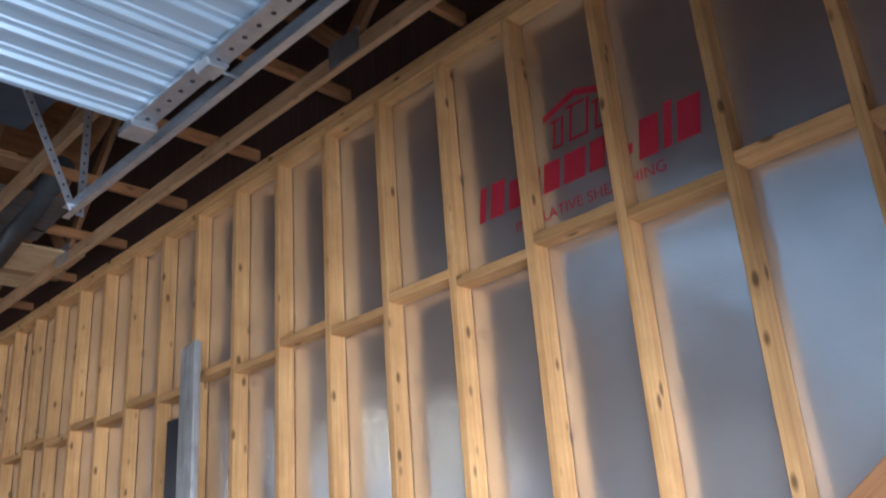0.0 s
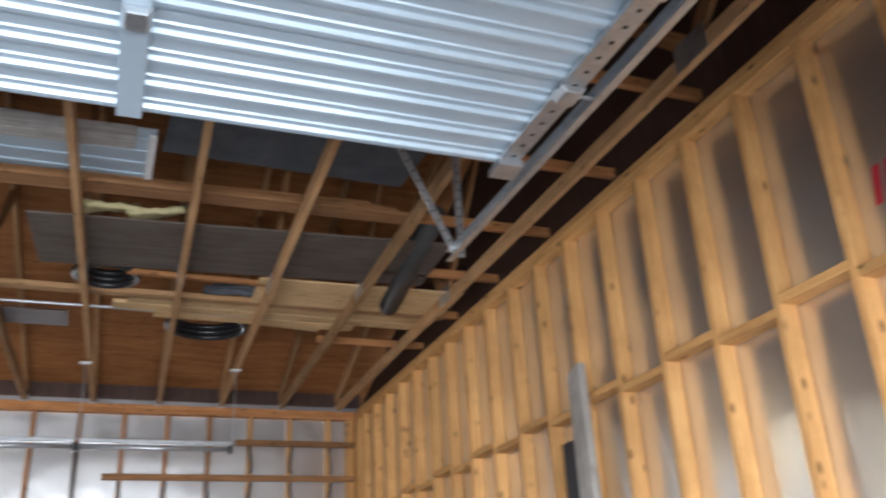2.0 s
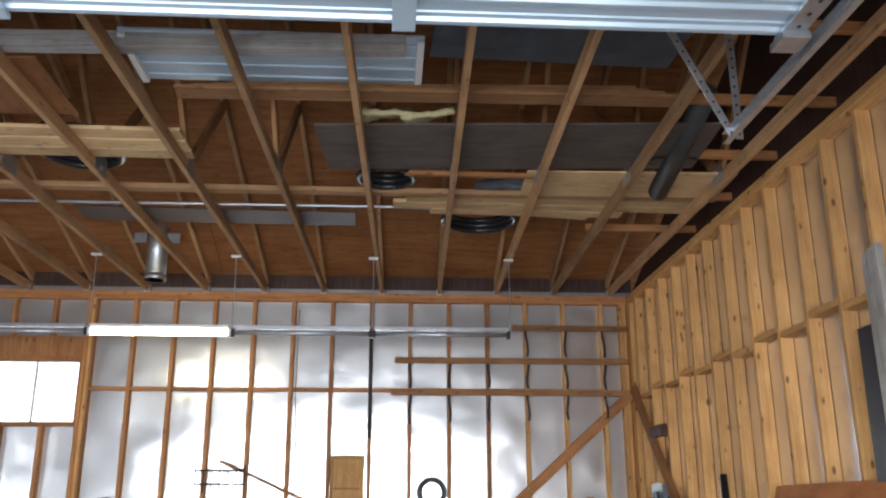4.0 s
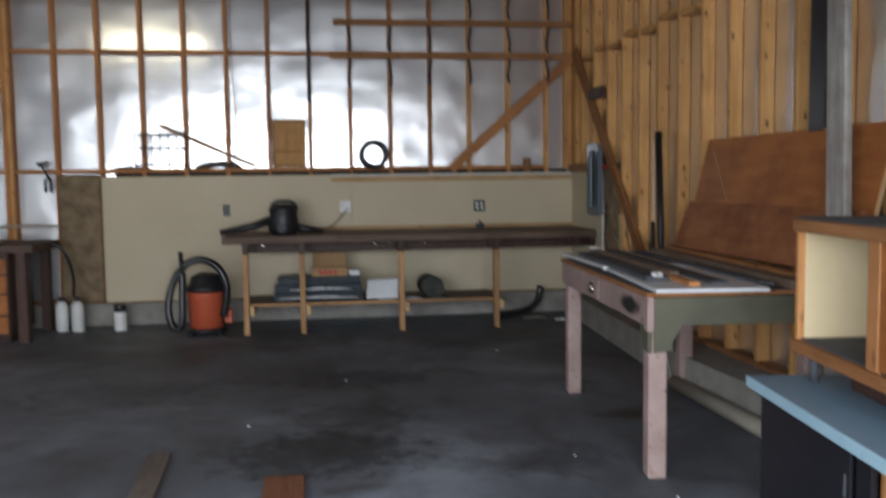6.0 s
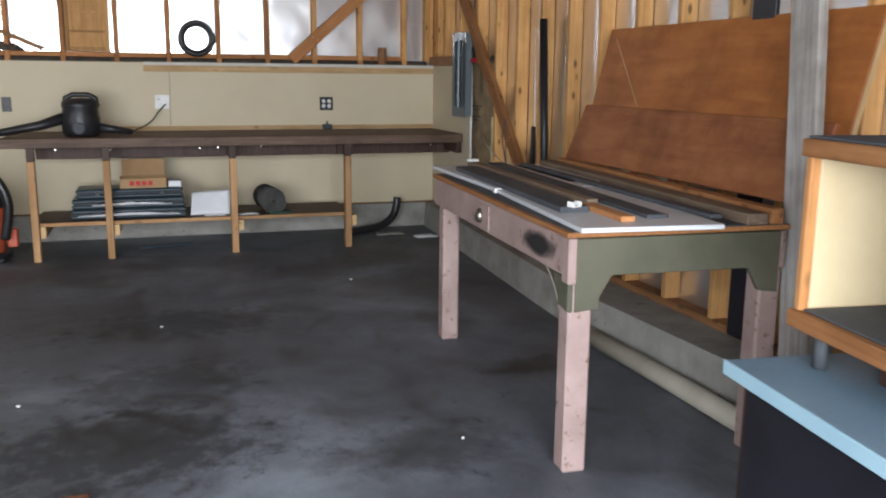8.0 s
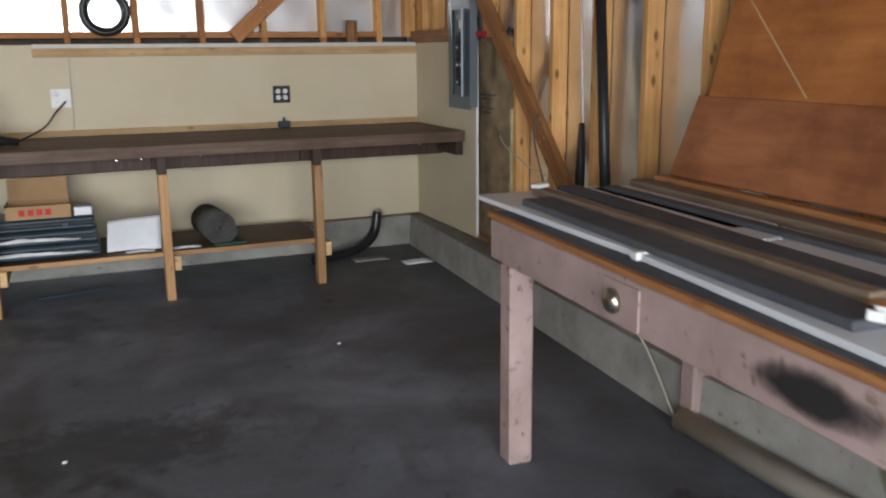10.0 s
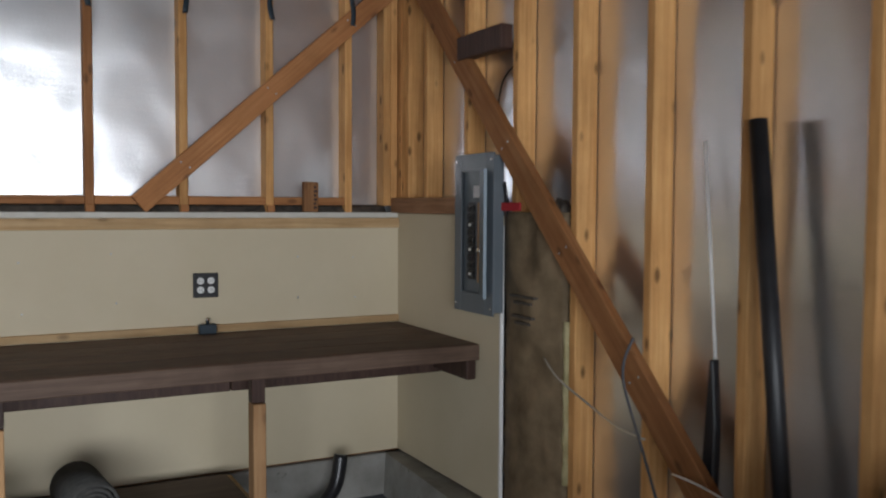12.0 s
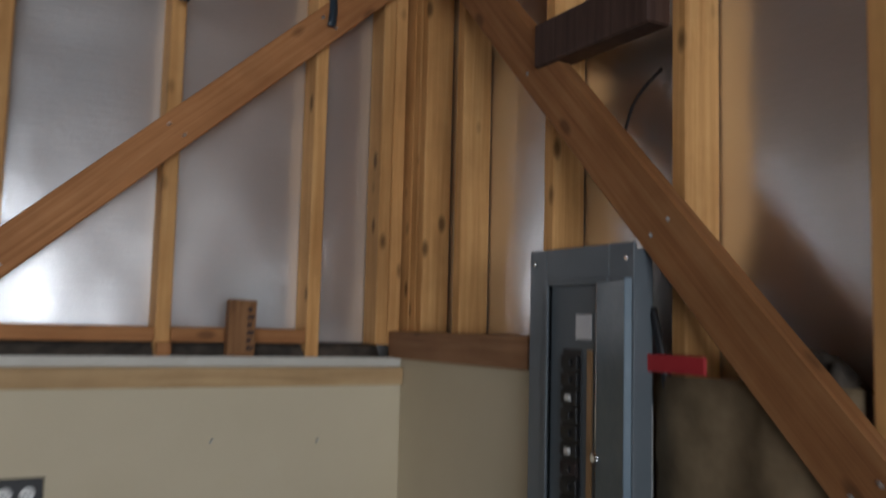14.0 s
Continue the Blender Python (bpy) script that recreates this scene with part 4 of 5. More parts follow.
def upper_cabinet():
    c = tagged(empty("open_cabinet", (2.53, 3.47, 0.642), CA), "wooden cabinet with sliding doors standing on the blue top", "cabinet")
    L, D, z0, z1 = 1.75, 0.50, 0.10, 0.59
    span("top_panel", (-0.01, -L, z1 - 0.045), (D, 0.012, z1), "fir_red_y", c, bevel=0.004)
    span("top_cover", (0.0, -L + 0.01, z1 + 0.001), (D - 0.01, 0.0, z1 + 0.008), "slate", c)
    span("bottom_panel", (-0.012, -L, z0), (D, 0.012, z0 + 0.045), "fir_red_y", c, bevel=0.004)
    span("floor_lining", (0.012, -L + 0.03, z0 + 0.046), (D - 0.02, -0.026, z0 + 0.052), "slate", c)
    span("end_panel", (0.0, -0.024, z0 + 0.046), (D, 0.0, z1 - 0.046), "cabwood", c)
    span("end_lining", (0.024, -0.03, z0 + 0.053), (D - 0.02, -0.025, z1 - 0.046), "cream", c)
    span("end_panel", (0.0, -L, z0 + 0.046), (D, -L + 0.024, z1 - 0.046), "cabwood", c)
    span("back_panel", (D - 0.018, -L + 0.025, z0 + 0.053), (D - 0.006, -0.031, z1 - 0.046), "cream", c, "pale cream lining")
    span("stile", (0.0, -0.60, z0 + 0.046), (0.018, -0.53, z1 - 0.046), "fir_red", c)
    d = span("sliding_door", (0.020, -1.20, z0 + 0.054), (0.034, -0.53, z1 - 0.048), "ply", c, "brown sliding door")
    span("finger_pull", (-0.008, 0.28, 0.05), (-0.0072, 0.30, 0.17), "galv", d)
    span("sliding_door", (0.002, -L + 0.026, z0 + 0.054), (0.017, -0.605, z1 - 0.048), "ply", c, "brown sliding door")
    span("plinth", (0.12, -L + 0.1, 0.0), (0.15, -0.2, z0 - 0.001), "dark", c)
    for y in (-0.06, -L + 0.1):
        for x in (0.05, D - 0.06):
            part("foot", bm_tube([(x, y, 0), (x, y, z0 - 0.001)], 0.018, 10), "slate", c)
    return c


upper_cabinet()

# ---- things leaning on or fixed to the walls ----
brace_n = tagged(stick("diagonal_brace", (2.12, YN - 0.022, 1.50), (3.405, YN - 0.022, 2.642), 0.095, 0.036, "fir_red", up=(0, 1, 0)), "reddish timber brace nailed across the rear studs", "brace")
brace_e = tagged(stick("diagonal_brace", (3.39, 9.24, 2.675), (3.39, 6.90, 0.335), 0.036, 0.112, "fir_red", up=(0, 0.7, -0.7)), "reddish timber brace nailed across the side studs", "brace")
for x in (2.325, 2.731, 3.137):
    for d in (-0.02, 0.02):
        on(brace_n, part("nail_head", bm_lathe([(0.005, 0), (0.003, 0.002)], 7), "galv", None, "", pose(x + d, YN - 0.0405, 1.50 + (x - 2.12) * 0.889 - d * 0.6, 90)))
for y in (8.718, 8.312, 7.906, 7.5):
    for d in (-0.022, 0.022):
        on(brace_e, part("nail_head", bm_lathe([(0.005, 0), (0.003, 0.002)], 7), "galv", None, "", pose(3.3715, y + d, 0.335 + y - 6.90 - d * 0.6, 0, -90)))
tagged(span("nailer_block", (3.36, 8.33, 2.14), (3.418, 8.70, 2.24), "dark", bevel=0.004), "dark timber block nailed between side studs", "block")
for z, x0 in ((2.98, 0.95), (2.65, 0.91), (3.33, 2.18)):
    tagged(stick("wall_rail", (x0, YN - 0.016, z), (XE - 0.01, YN - 0.016, z), 0.058, 0.03, "fir_old", up=(0, 1, 0)), "brown timber rail nailed across the rear studs", "rail", "rails on the rear wall")


def strap(x, z0, z1, bend):
    bm = bm_sheet(1, 10, lambda u, v: (x - 0.012 + 0.024 * u + bend * math.sin(v * 5.0) * 0.010, YN - 0.036 - 0.022 * (1 - v) ** 3, z0 + (z1 - z0) * v))
    ob = thicken(part("strap_hook", bm, "navy"), 0.004)
    return tagged(ob, "dark strap hook hanging on a rear stud", "strap", "strap hooks")


for k, x in enumerate((1.107, 1.513, 1.919, 2.325, 2.731, 3.137)):
    strap(x, 2.33 + 0.012 * k, 2.62, 1 if k % 2 else -1)
    strap(x, 2.69, 2.94, -1 if k % 2 else 1)
    if x > 2.3:
        strap(x, 3.02, 3.30, 1 if k % 2 else -1)
tagged(part("black_conduit", bm_tube([(0.70, YN - 0.02, 2.19), (0.70, YN - 0.02, 2.8), (0.701, YN - 0.02, 3.27)], 0.016, 8), "duct_black"), "black conduit running up a rear stud", "conduit")

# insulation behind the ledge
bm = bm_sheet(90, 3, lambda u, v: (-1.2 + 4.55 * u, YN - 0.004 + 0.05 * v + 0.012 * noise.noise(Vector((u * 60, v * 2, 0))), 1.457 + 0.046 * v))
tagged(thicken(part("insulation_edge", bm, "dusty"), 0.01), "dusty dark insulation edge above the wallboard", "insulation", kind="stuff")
for x in studs_n[1:11:1]:
    if x > 0.9:
        tagged(span("nail_cleat", (x - 0.018, YN - 0.024, 1.468), (x + 0.018, YN - 0.001, 1.50), "fir_red"), "small timber cleat at a stud foot", "cleat", "cleats on the ledge")
blk = tagged(part("offcut_block", bm_box(0.072, 0.036, 0.145, 0.003), "fir_old", None, "", pose(2.918, YN - 0.046, 1.54, -4, 2, 0)), "short stamped timber offcut standing on the ledge", "offcut")
for i in range(6):
    span("stamp_mark", (0.012, -0.0186, -0.058 + 0.020 * i), (0.03 - 0.006 * (i % 2), -0.0182, -0.046 + 0.020 * i), "dark", blk, bevel=0)

# kraft-faced insulation
def batt(name, lo, hi, axis, bulge, label):
    def f(u, v):
        b = bulge * math.sin(math.pi * u) ** 0.7 * (1 + 0.5 * noise.noise(Vector((u * 3, v * 7, 2)))) + 0.012 * noise.noise(Vector((u * 14, v * 30, 5)))
        p = [lo[0] + (hi[0] - lo[0]) * u, lo[1] + (hi[1] - lo[1]) * u, lo[2] + (hi[2] - lo[2]) * v]
        p[axis] -= b
        return p
    return tagged(thicken(part(name, bm_sheet(16, 40, f), "kraft"), -0.03), label, "insulation")


b1 = batt("insulation_batt", (XE + 0.008, 7.945, 0.27), (XE + 0.008, 8.384, 1.478), 0, 0.045, "brown kraft-faced insulation batt between side studs")
b2 = batt("insulation_batt", (-1.72, YN - 0.012, 0.24), (-1.335, YN - 0.012, 1.485), 1, 0.02, "brown kraft-faced insulation batt between rear studs")
for i, (z, w) in enumerate(((1.14, 0.17), (1.115, 0.12), (1.06, 0.15), (1.035, 0.1))):
    span("printed_line", (XE - 0.054, 8.17 - w / 2, z), (XE - 0.030, 8.17 + w / 2, z + 0.010), "dusty", b1, bevel=0)
for i, (z, w) in enumerate(((1.36, 0.16), (1.26, 0.14), (0.98, 0.18), (0.86, 0.10), (0.60, 0.26))):
    span("printed_line", (-1.53 - w / 2, YN - 0.050, z), (-1.53 + w / 2, YN - 0.047, z + 0.03), "dusty", b2, bevel=0)
tagged(span("red_cloth_strip", (XE - 0.035, 8.215, 1.482), (XE - 0.028, 8.365, 1.515), "red_tag"), "red strip along the insulation top", "strip")
bm = bm_sheet(8, 14, lambda u, v: (XE + 0.03 - 0.025 * math.sin(math.pi * u) + 0.012 * noise.noise(Vector((u * 5, v * 9, 1))), 7.932 + 0.03 * u, 0.45 + 0.62 * v))
tagged(thicken(part("fibreglass_tuft", bm, "fibre"), 0.012), "yellow fibreglass tuft beside the kraft paper", "insulation")


def rag(name, at, sx, sy, sz, mat, label, cat, seed, n=14):
    """A crumpled heap or cloth."""
    def f(u, v):
        r = max(0.0, 1 - ((u - 0.5) ** 2 + (v - 0.5) ** 2) * 3.6)
        h = sz * (r ** 0.8) * (0.75 + 0.7 * noise.noise(Vector((u * 5 + seed, v * 5, seed))))
        return ((u - 0.5) * sx * (1 + 0.2 * noise.noise(Vector((v * 4, seed, 0)))), (v - 0.5) * sy, max(h, 0.0) + 0.003)
    ob = thicken(part(name, bm_sheet(n, n, f), mat, None, "", pose(*at)), 0.003)
    return tagged(ob, label, cat)


rag("insulation_scrap", (3.455, 8.03, 1.47), 0.10, 0.13, 0.06, "dusty", "crumpled dusty insulation scrap between side studs", "insulation", 3)

# breaker panel
def breaker_panel():
    p = tagged(empty("breaker_panel", (3.398, 8.508, 1.047)), "grey steel breaker panel with its cover open", "breaker panel")
    W, H, D = 0.164, 0.675, 0.05
    span("box_side", (-D + 0.001, -W + 0.012, 0.012), (0.0, -W + 0.016, H - 0.012), "panel_grey", p)
    span("box_side", (-D + 0.001, W - 0.016, 0.012), (0.0, W - 0.012, H - 0.012), "panel_grey", p)
    span("box_back", (-0.012, -W + 0.017, 0.012), (-0.001, W - 0.017, H - 0.012), "panel_grey", p)
    y0, y1, z0, z1 = -0.095, 0.105, 0.075, 0.61
    for lo, hi in (((-D - 0.008, -W, 0), (-D, y0, H)), ((-D - 0.008, y1, 0), (-D, W, H)), ((-D - 0.008, y0, 0), (-D, y1, z0)), ((-D - 0.008, y0, z1), (-D, y1, H))):
        span("cover_frame", lo, hi, "panel_grey", p, bevel=0.0015)
    for lo, hi in (((-D - 0.014, y0, z0), (-D - 0.0085, y0 + 0.012, z1)), ((-D - 0.014, y1 - 0.012, z0), (-D - 0.0085, y1, z1)), ((-D - 0.014, y0 + 0.0125, z1 - 0.012), (-D - 0.0085, y1 - 0.0125, z1)), ((-D - 0.014, y0 + 0.0125, z0), (-D - 0.0085, y1 - 0.0125, z0 + 0.012))):
        span("door_rim", lo, hi, "panel_grey", p, bevel=0.0015)
    span("dead_front", (-D + 0.006, y0, z0), (-D + 0.010, y1, z1), "panel_grey", p)
    span("breaker_slot", (-D + 0.003, 0.0, 0.14), (-D + 0.0055, 0.06, 0.47), "black", p)
    for i in range(9):
        z = 0.15 + 0.035 * i
        br = span("breaker", (-D - 0.006, 0.004, z), (-D + 0.0025, 0.056, z + 0.028), "black" if i != 2 else "soot", p)
        span("toggle", (-0.012, -0.012, -0.006), (-0.0045, 0.004, 0.006), "black" if i % 3 else "white_plastic", br)
    span("label_strip", (-D + 0.001, -0.035, 0.13), (-D + 0.0055, -0.018, 0.47), "card", p, "yellowed label strip")
    span("label", (-D + 0.003, -0.03, 0.49), (-D + 0.0055, 0.02, 0.54), "paper", p, "white paper label")
    door = part("door", bm_box(0.006, 0.185, z1 - z0 - 0.02, 0.0015, (0, -0.0925, 0)), "panel_blue_lit", p, "grey steel door swung open, coloured as lit blue", pose(-D - 0.020, y0 + 0.018, (z0 + z1) / 2, 0, 0, -23))
    part("door_lip", bm_box(0.014, 0.004, z1 - z0 - 0.02, 0.001, (-0.004, -0.187, 0)), "panel_blue_lit", door)
    part("hinge_pin", bm_tube([(-D - 0.017, y0 + 0.022, z0 + 0.01), (-D - 0.017, y0 + 0.022, z1 - 0.01)], 0.004, 8), "chrome", p)
    lt = part("latch", bm_lathe([(0.012, 0), (0.012, 0.006), (0.007, 0.010)], 12), "chrome", p, "bright latch", pose(-D - 0.0255, y0 + 0.012, 0.27, 0, -90, 0))
    for y in (-W + 0.02, W - 0.02):
        for z in (0.03, H - 0.03):
            part("screw_head", bm_lathe([(0.006, 0), (0.004, 0.003)], 8), "chrome", p, "", pose(-D - 0.008, y, z, 0, -90, 0))
    return p


breaker_panel()


def cable(name, pts, r, mat, label, cat="cable", sides=6):
    """A cable through pts, rounded off."""
    P = [Vector(p) for p in pts]
    out = []
    for i in range(len(P) - 1):
        p0, p1, p2, p3 = P[max(i - 1, 0)], P[i], P[i + 1], P[min(i + 2, len(P) - 1)]
        for k in range(6):
            t = k / 6
            out.append(0.5 * ((2 * p1) + (p2 - p0) * t + (2 * p0 - 5 * p1 + 4 * p2 - p3) * t * t + (3 * p1 - p0 - 3 * p2 + p3) * t ** 3))
    out.append(P[-1])
    return tagged(part(name, bm_tube(out, r, sides), mat), label, cat)


cable("grey_cable", [(3.395, 8.05, 0.92), (3.36, 7.91, 0.87), (3.35, 7.73, 0.82), (3.33, 7.54, 0.78), (3.35, 7.42, 0.76)], 0.004, "pvc", "grey cable strung across the studs")
cable("grey_cable", [(3.34, 7.47, 1.08), (3.325, 7.50, 0.95), (3.33, 7.40, 0.72), (3.36, 7.33, 0.5)], 0.005, "slate", "grey cable looped over the brace")
cable("white_cable", [(3.36, 7.30, 0.68), (3.33, 7.15, 0.69), (3.34, 7.0, 0.66), (3.37, 6.85, 0.6)], 0.004, "white_plastic", "white cable hanging behind the table")
cable("black_cable", [(3.40, 8.36, 1.60), (3.40, 8.33, 1.5), (3.41, 8.32, 1.38), (3.43, 8.35, 1.3)], 0.009, "black", "black cable leaving the breaker panel")
cable("thin_wire", [(3.50, 8.44, 2.10), (3.475, 8.50, 2.03), (3.485, 8.56, 1.90)], 0.004, "black", "thin wire drooping between side studs")

# outlets
def wall_plate(name, x, z, w, h, mat, gangs, label):
    p = tagged(empty(name, (x, YN - 0.0285, z)), label, "outlet")
    span("plate", (-w / 2, -0.006, -h / 2), (w / 2, -0.0005, h / 2), mat, p, bevel=0.002)
    for gx in gangs:
        for gz in (-0.021, 0.021):
            r = part("receptacle", bm_lathe([(0.0165, 0), (0.0165, 0.003), (0.014, 0.004)], 14), "white_plastic", p, "", pose(gx, -0.006, gz, 90))
            for dx in (-0.005, 0.005):
                span("slot", (dx - 0.001, -0.004, 0.0041), (dx + 0.001, 0.004, 0.0046), "black", r, bevel=0)
    return p


wall_plate("power_outlet", 2.413, 1.126, 0.117, 0.115, "black", (-0.024, 0.024), "black four-socket outlet plate on beige wallboard")
wall_plate("power_outlet", 1.035, 1.14, 0.115, 0.115, "white_plastic", (-0.024,), "white outlet plate with a cord plugged in")
wall_plate("blank_plate", -0.14, 1.12, 0.07, 0.115, "black", (), "small black switch plate on beige wallboard")
sm = tagged(empty("small_vise", (2.41, YN - 0.075, 0.905)), "small dark blue metal clamp on the bench top", "clamp")
span("body", (-0.04, -0.02, 0.0), (0.04, 0.02, 0.045), "navy", sm, bevel=0.005)
part("knob", bm_lathe([(0.008, 0.045), (0.008, 0.06), (0.012, 0.064), (0.006, 0.075)], 10), "chrome", sm)
cable("extension_lead", [(1.06, YN - 0.045, 1.12), (1.0, YN - 0.10, 1.06), (0.93, 9.2, 0.98), (0.80, 9.0, 0.925), (0.70, 8.86, 0.915)], 0.006, "black", "black extension lead running down to the bench")
cable("thin_wire", [(1.10, YN - 0.032, 1.40), (1.10, YN - 0.032, 1.2), (1.095, YN - 0.032, 0.95)], 0.003, "pvc", "thin wire stapled down the wallboard")
for i, (x, z) in enumerate(((1.63, 1.25), (1.64, 1.03), (2.0, 1.28), (2.02, 1.06), (2.86, 1.25), (2.86, 1.05), (3.15, 1.24), (3.16, 1.04), (2.62, 0.70), (2.9, 0.62), (1.75, 0.66))):
    on(board_n, part("nail_head", bm_lathe([(0.005, 0), (0.003, 0.002)], 7), "galv", None, "", pose(x, YN - 0.028, z, 90)))

# things on the ledge
ring = tagged(empty("hose_coil", (1.335, 9.40, 1.66)), "coil of glossy black hose standing on the ledge", "hose")
for k, (r, dy) in enumerate(((0.112, -0.03), (0.118, 0.0), (0.110, 0.03), (0.098, -0.015), (0.100, 0.02))):
    part("hose_turn", bm_tube(arc((0, dy, 0.0), r + 0.016, 0, 354, 40), 0.017, 10, closed=True), "rubber", ring)
cl = tagged(empty("panel_door", (0.49, YN - 0.03, 1.54)), "small wooden cabinet door standing on the ledge", "door")
span("field", (-0.155, -0.008, 0.02), (0.155, 0.0, 0.46), "wicker", cl)
for x0, x1 in ((-0.165, -0.135), (0.135, 0.165)):
    span("stile", (x0, -0.022, 0.0), (x1, 0.004, 0.475), "wicker", cl)
for z0, z1 in ((0.0, 0.035), (0.15, 0.165), (0.30, 0.315), (0.44, 0.475)):
    span("rail", (-0.134, -0.020, z0), (0.134, -0.001, z1), "wicker", cl)
tagged(stick("leaning_stick", (-0.76, 9.385, 1.96), (0.15, 9.37, 1.555), 0.03, 0.035, "fir_old", up=(0, 1, 0)), "thin dark stick leaning along the ledge", "stick")
rk = tagged(empty("wire_rack", (-0.75, 9.40, 1.54)), "thin wire rack standing on the ledge", "rack")
for z in (0.04, 0.20, 0.33):
    part("wire", bm_tube([(-0.24, -0.04, z), (0.24, -0.04, z)], 0.008, 6), "duct_black", rk)
for i in range(7):
    x = -0.24 + 0.08 * i
    part("wire", bm_tube([(x, -0.04, 0.0 if i % 2 == 0 else 0.12), (x, -0.04, 0.33 + (0.05 if i % 3 == 0 else 0))], 0.007, 6), "duct_black", rk)
rag("dust_clump", (-0.22, 9.45, 1.54), 0.44, 0.12, 0.085, "dusty", "dusty dark heap of debris on the ledge", "debris", 8)
rag("dust_clump", (-1.05, 9.45, 1.54), 0.34, 0.10, 0.03, "dusty", "thin dusty debris along the ledge", "debris", 5)

# ---- sheets and poles along the side wall ----
tagged(stick("weathered_plank", (3.06, 4.02, 0.0), (3.365, 4.58, 2.78), 0.15, 0.04, "grey_wood", up=(1, 0, 0)), "weathered grey plank leaning against the stud wall", "plank")
tagged(stick("black_board", (3.39, 4.80, 0.24), (3.405, 4.80, 2.42), 0.15, 0.02, "black_door", up=(1, 0, 0)), "narrow black board standing against the studs", "board")
tagged(part("black_pipe", bm_tube([(3.388, 6.862, 0.262), (3.412, 7.043, 1.745)], 0.026, 16), "black"), "glossy black plastic pipe leaning on the studs", "pipe")
rod = tagged(empty("snow_brush", (3.44, 7.252, 0.262)), "thin white rod with a black brush head among studs", "brush")
part("rod", bm_tube([(0.01, -0.034, 0.730), (0.035, 0.055, 1.442)], 0.005, 8), "white_plastic", rod)
part("brush_head", bm_prism([(-0.04, 0.0), (0.03, 0.0), (-0.034 + 0.022, 0.580), (-0.034 + 0.008, 0.780), (-0.034 - 0.008, 0.780), (-0.034 - 0.022, 0.580)], 0.03, 0.004), "black", rod, "black brush head", pose(0.016, 0, 0, 0, 0, 90))
tagged(part("floor_pipe", bm_tube([(3.075, 5.88, 0.047), (3.10, 4.9, 0.047), (3.11, 3.75, 0.047)], 0.046, 14), "pvc"), "dusty pale drain pipe lying along the curb", "pipe")
cable("black_hose", [(3.15, 5.95, 0.02), (3.19, 5.2, 0.02), (3.20, 4.4, 0.02), (3.19, 3.8, 0.02)], 0.018, "rubber", "black hose lying along the curb", "hose", 8)
cable("thin_cable", [(2.95, 6.55, 0.75), (3.05, 6.45, 0.5), (3.12, 6.2, 0.25), (3.08, 5.95, 0.06), (3.05, 5.85, 0.02)], 0.006, "pvc", "thin cable hanging down behind the table")

hk = tagged(empty("wall_hook", (3.4202, 3.835, 1.321)), "small dark steel hook screwed to a side stud", "hook")
part("base", bm_lathe([(0.022, 0), (0.022, 0.006), (0.012, 0.012)], 14), "slate", hk, "", pose(0, 0, 0, 0, -90, 0))
part("arm", bm_tube([(-0.01, 0, 0), (-0.045, 0, -0.004), (-0.055, 0, 0.012), (-0.055, 0, 0.022)], 0.009, 10), "slate", hk)

# ---- things on and under the bench ----
def leaf_blower():
    b = tagged(empty("leaf_blower", (0.44, 8.82, 0.906)), "black electric leaf blower resting on the bench", "blower")
    part("motor_housing", bm_lathe([(0.11, 0.0), (0.135, 0.02), (0.14, 0.12), (0.125, 0.20), (0.135, 0.22), (0.13, 0.25), (0.09, 0.275), (0.03, 0.28)], 22), "black", b)
    part("intake_grille", bm_lathe([(0.045, 0), (0.045, 0.012), (0.03, 0.016)], 16), "slate", b, "grey intake cap", pose(-0.01, -0.128, 0.06, 90))
    part("handle", bm_tube([(-0.11, 0, 0.22), (-0.10, 0, 0.28), (-0.05, 0, 0.305), (0.06, 0, 0.305), (0.11, 0, 0.28), (0.12, 0, 0.22)], 0.019, 8), "black", b)
    part("nozzle", bm_tube([(-0.09, -0.02, 0.14), (-0.28, -0.06, 0.08), (-0.57, -0.12, 0.028)], 0.045, 12, r_end=0.026), "black", b)
    part("tail_tube", bm_tube([(0.11, 0.0, 0.06), (0.22, 0.0, 0.045), (0.36, 0.01, 0.025)], 0.04, 10, r_end=0.02), "black", b)
    return b


leaf_blower()


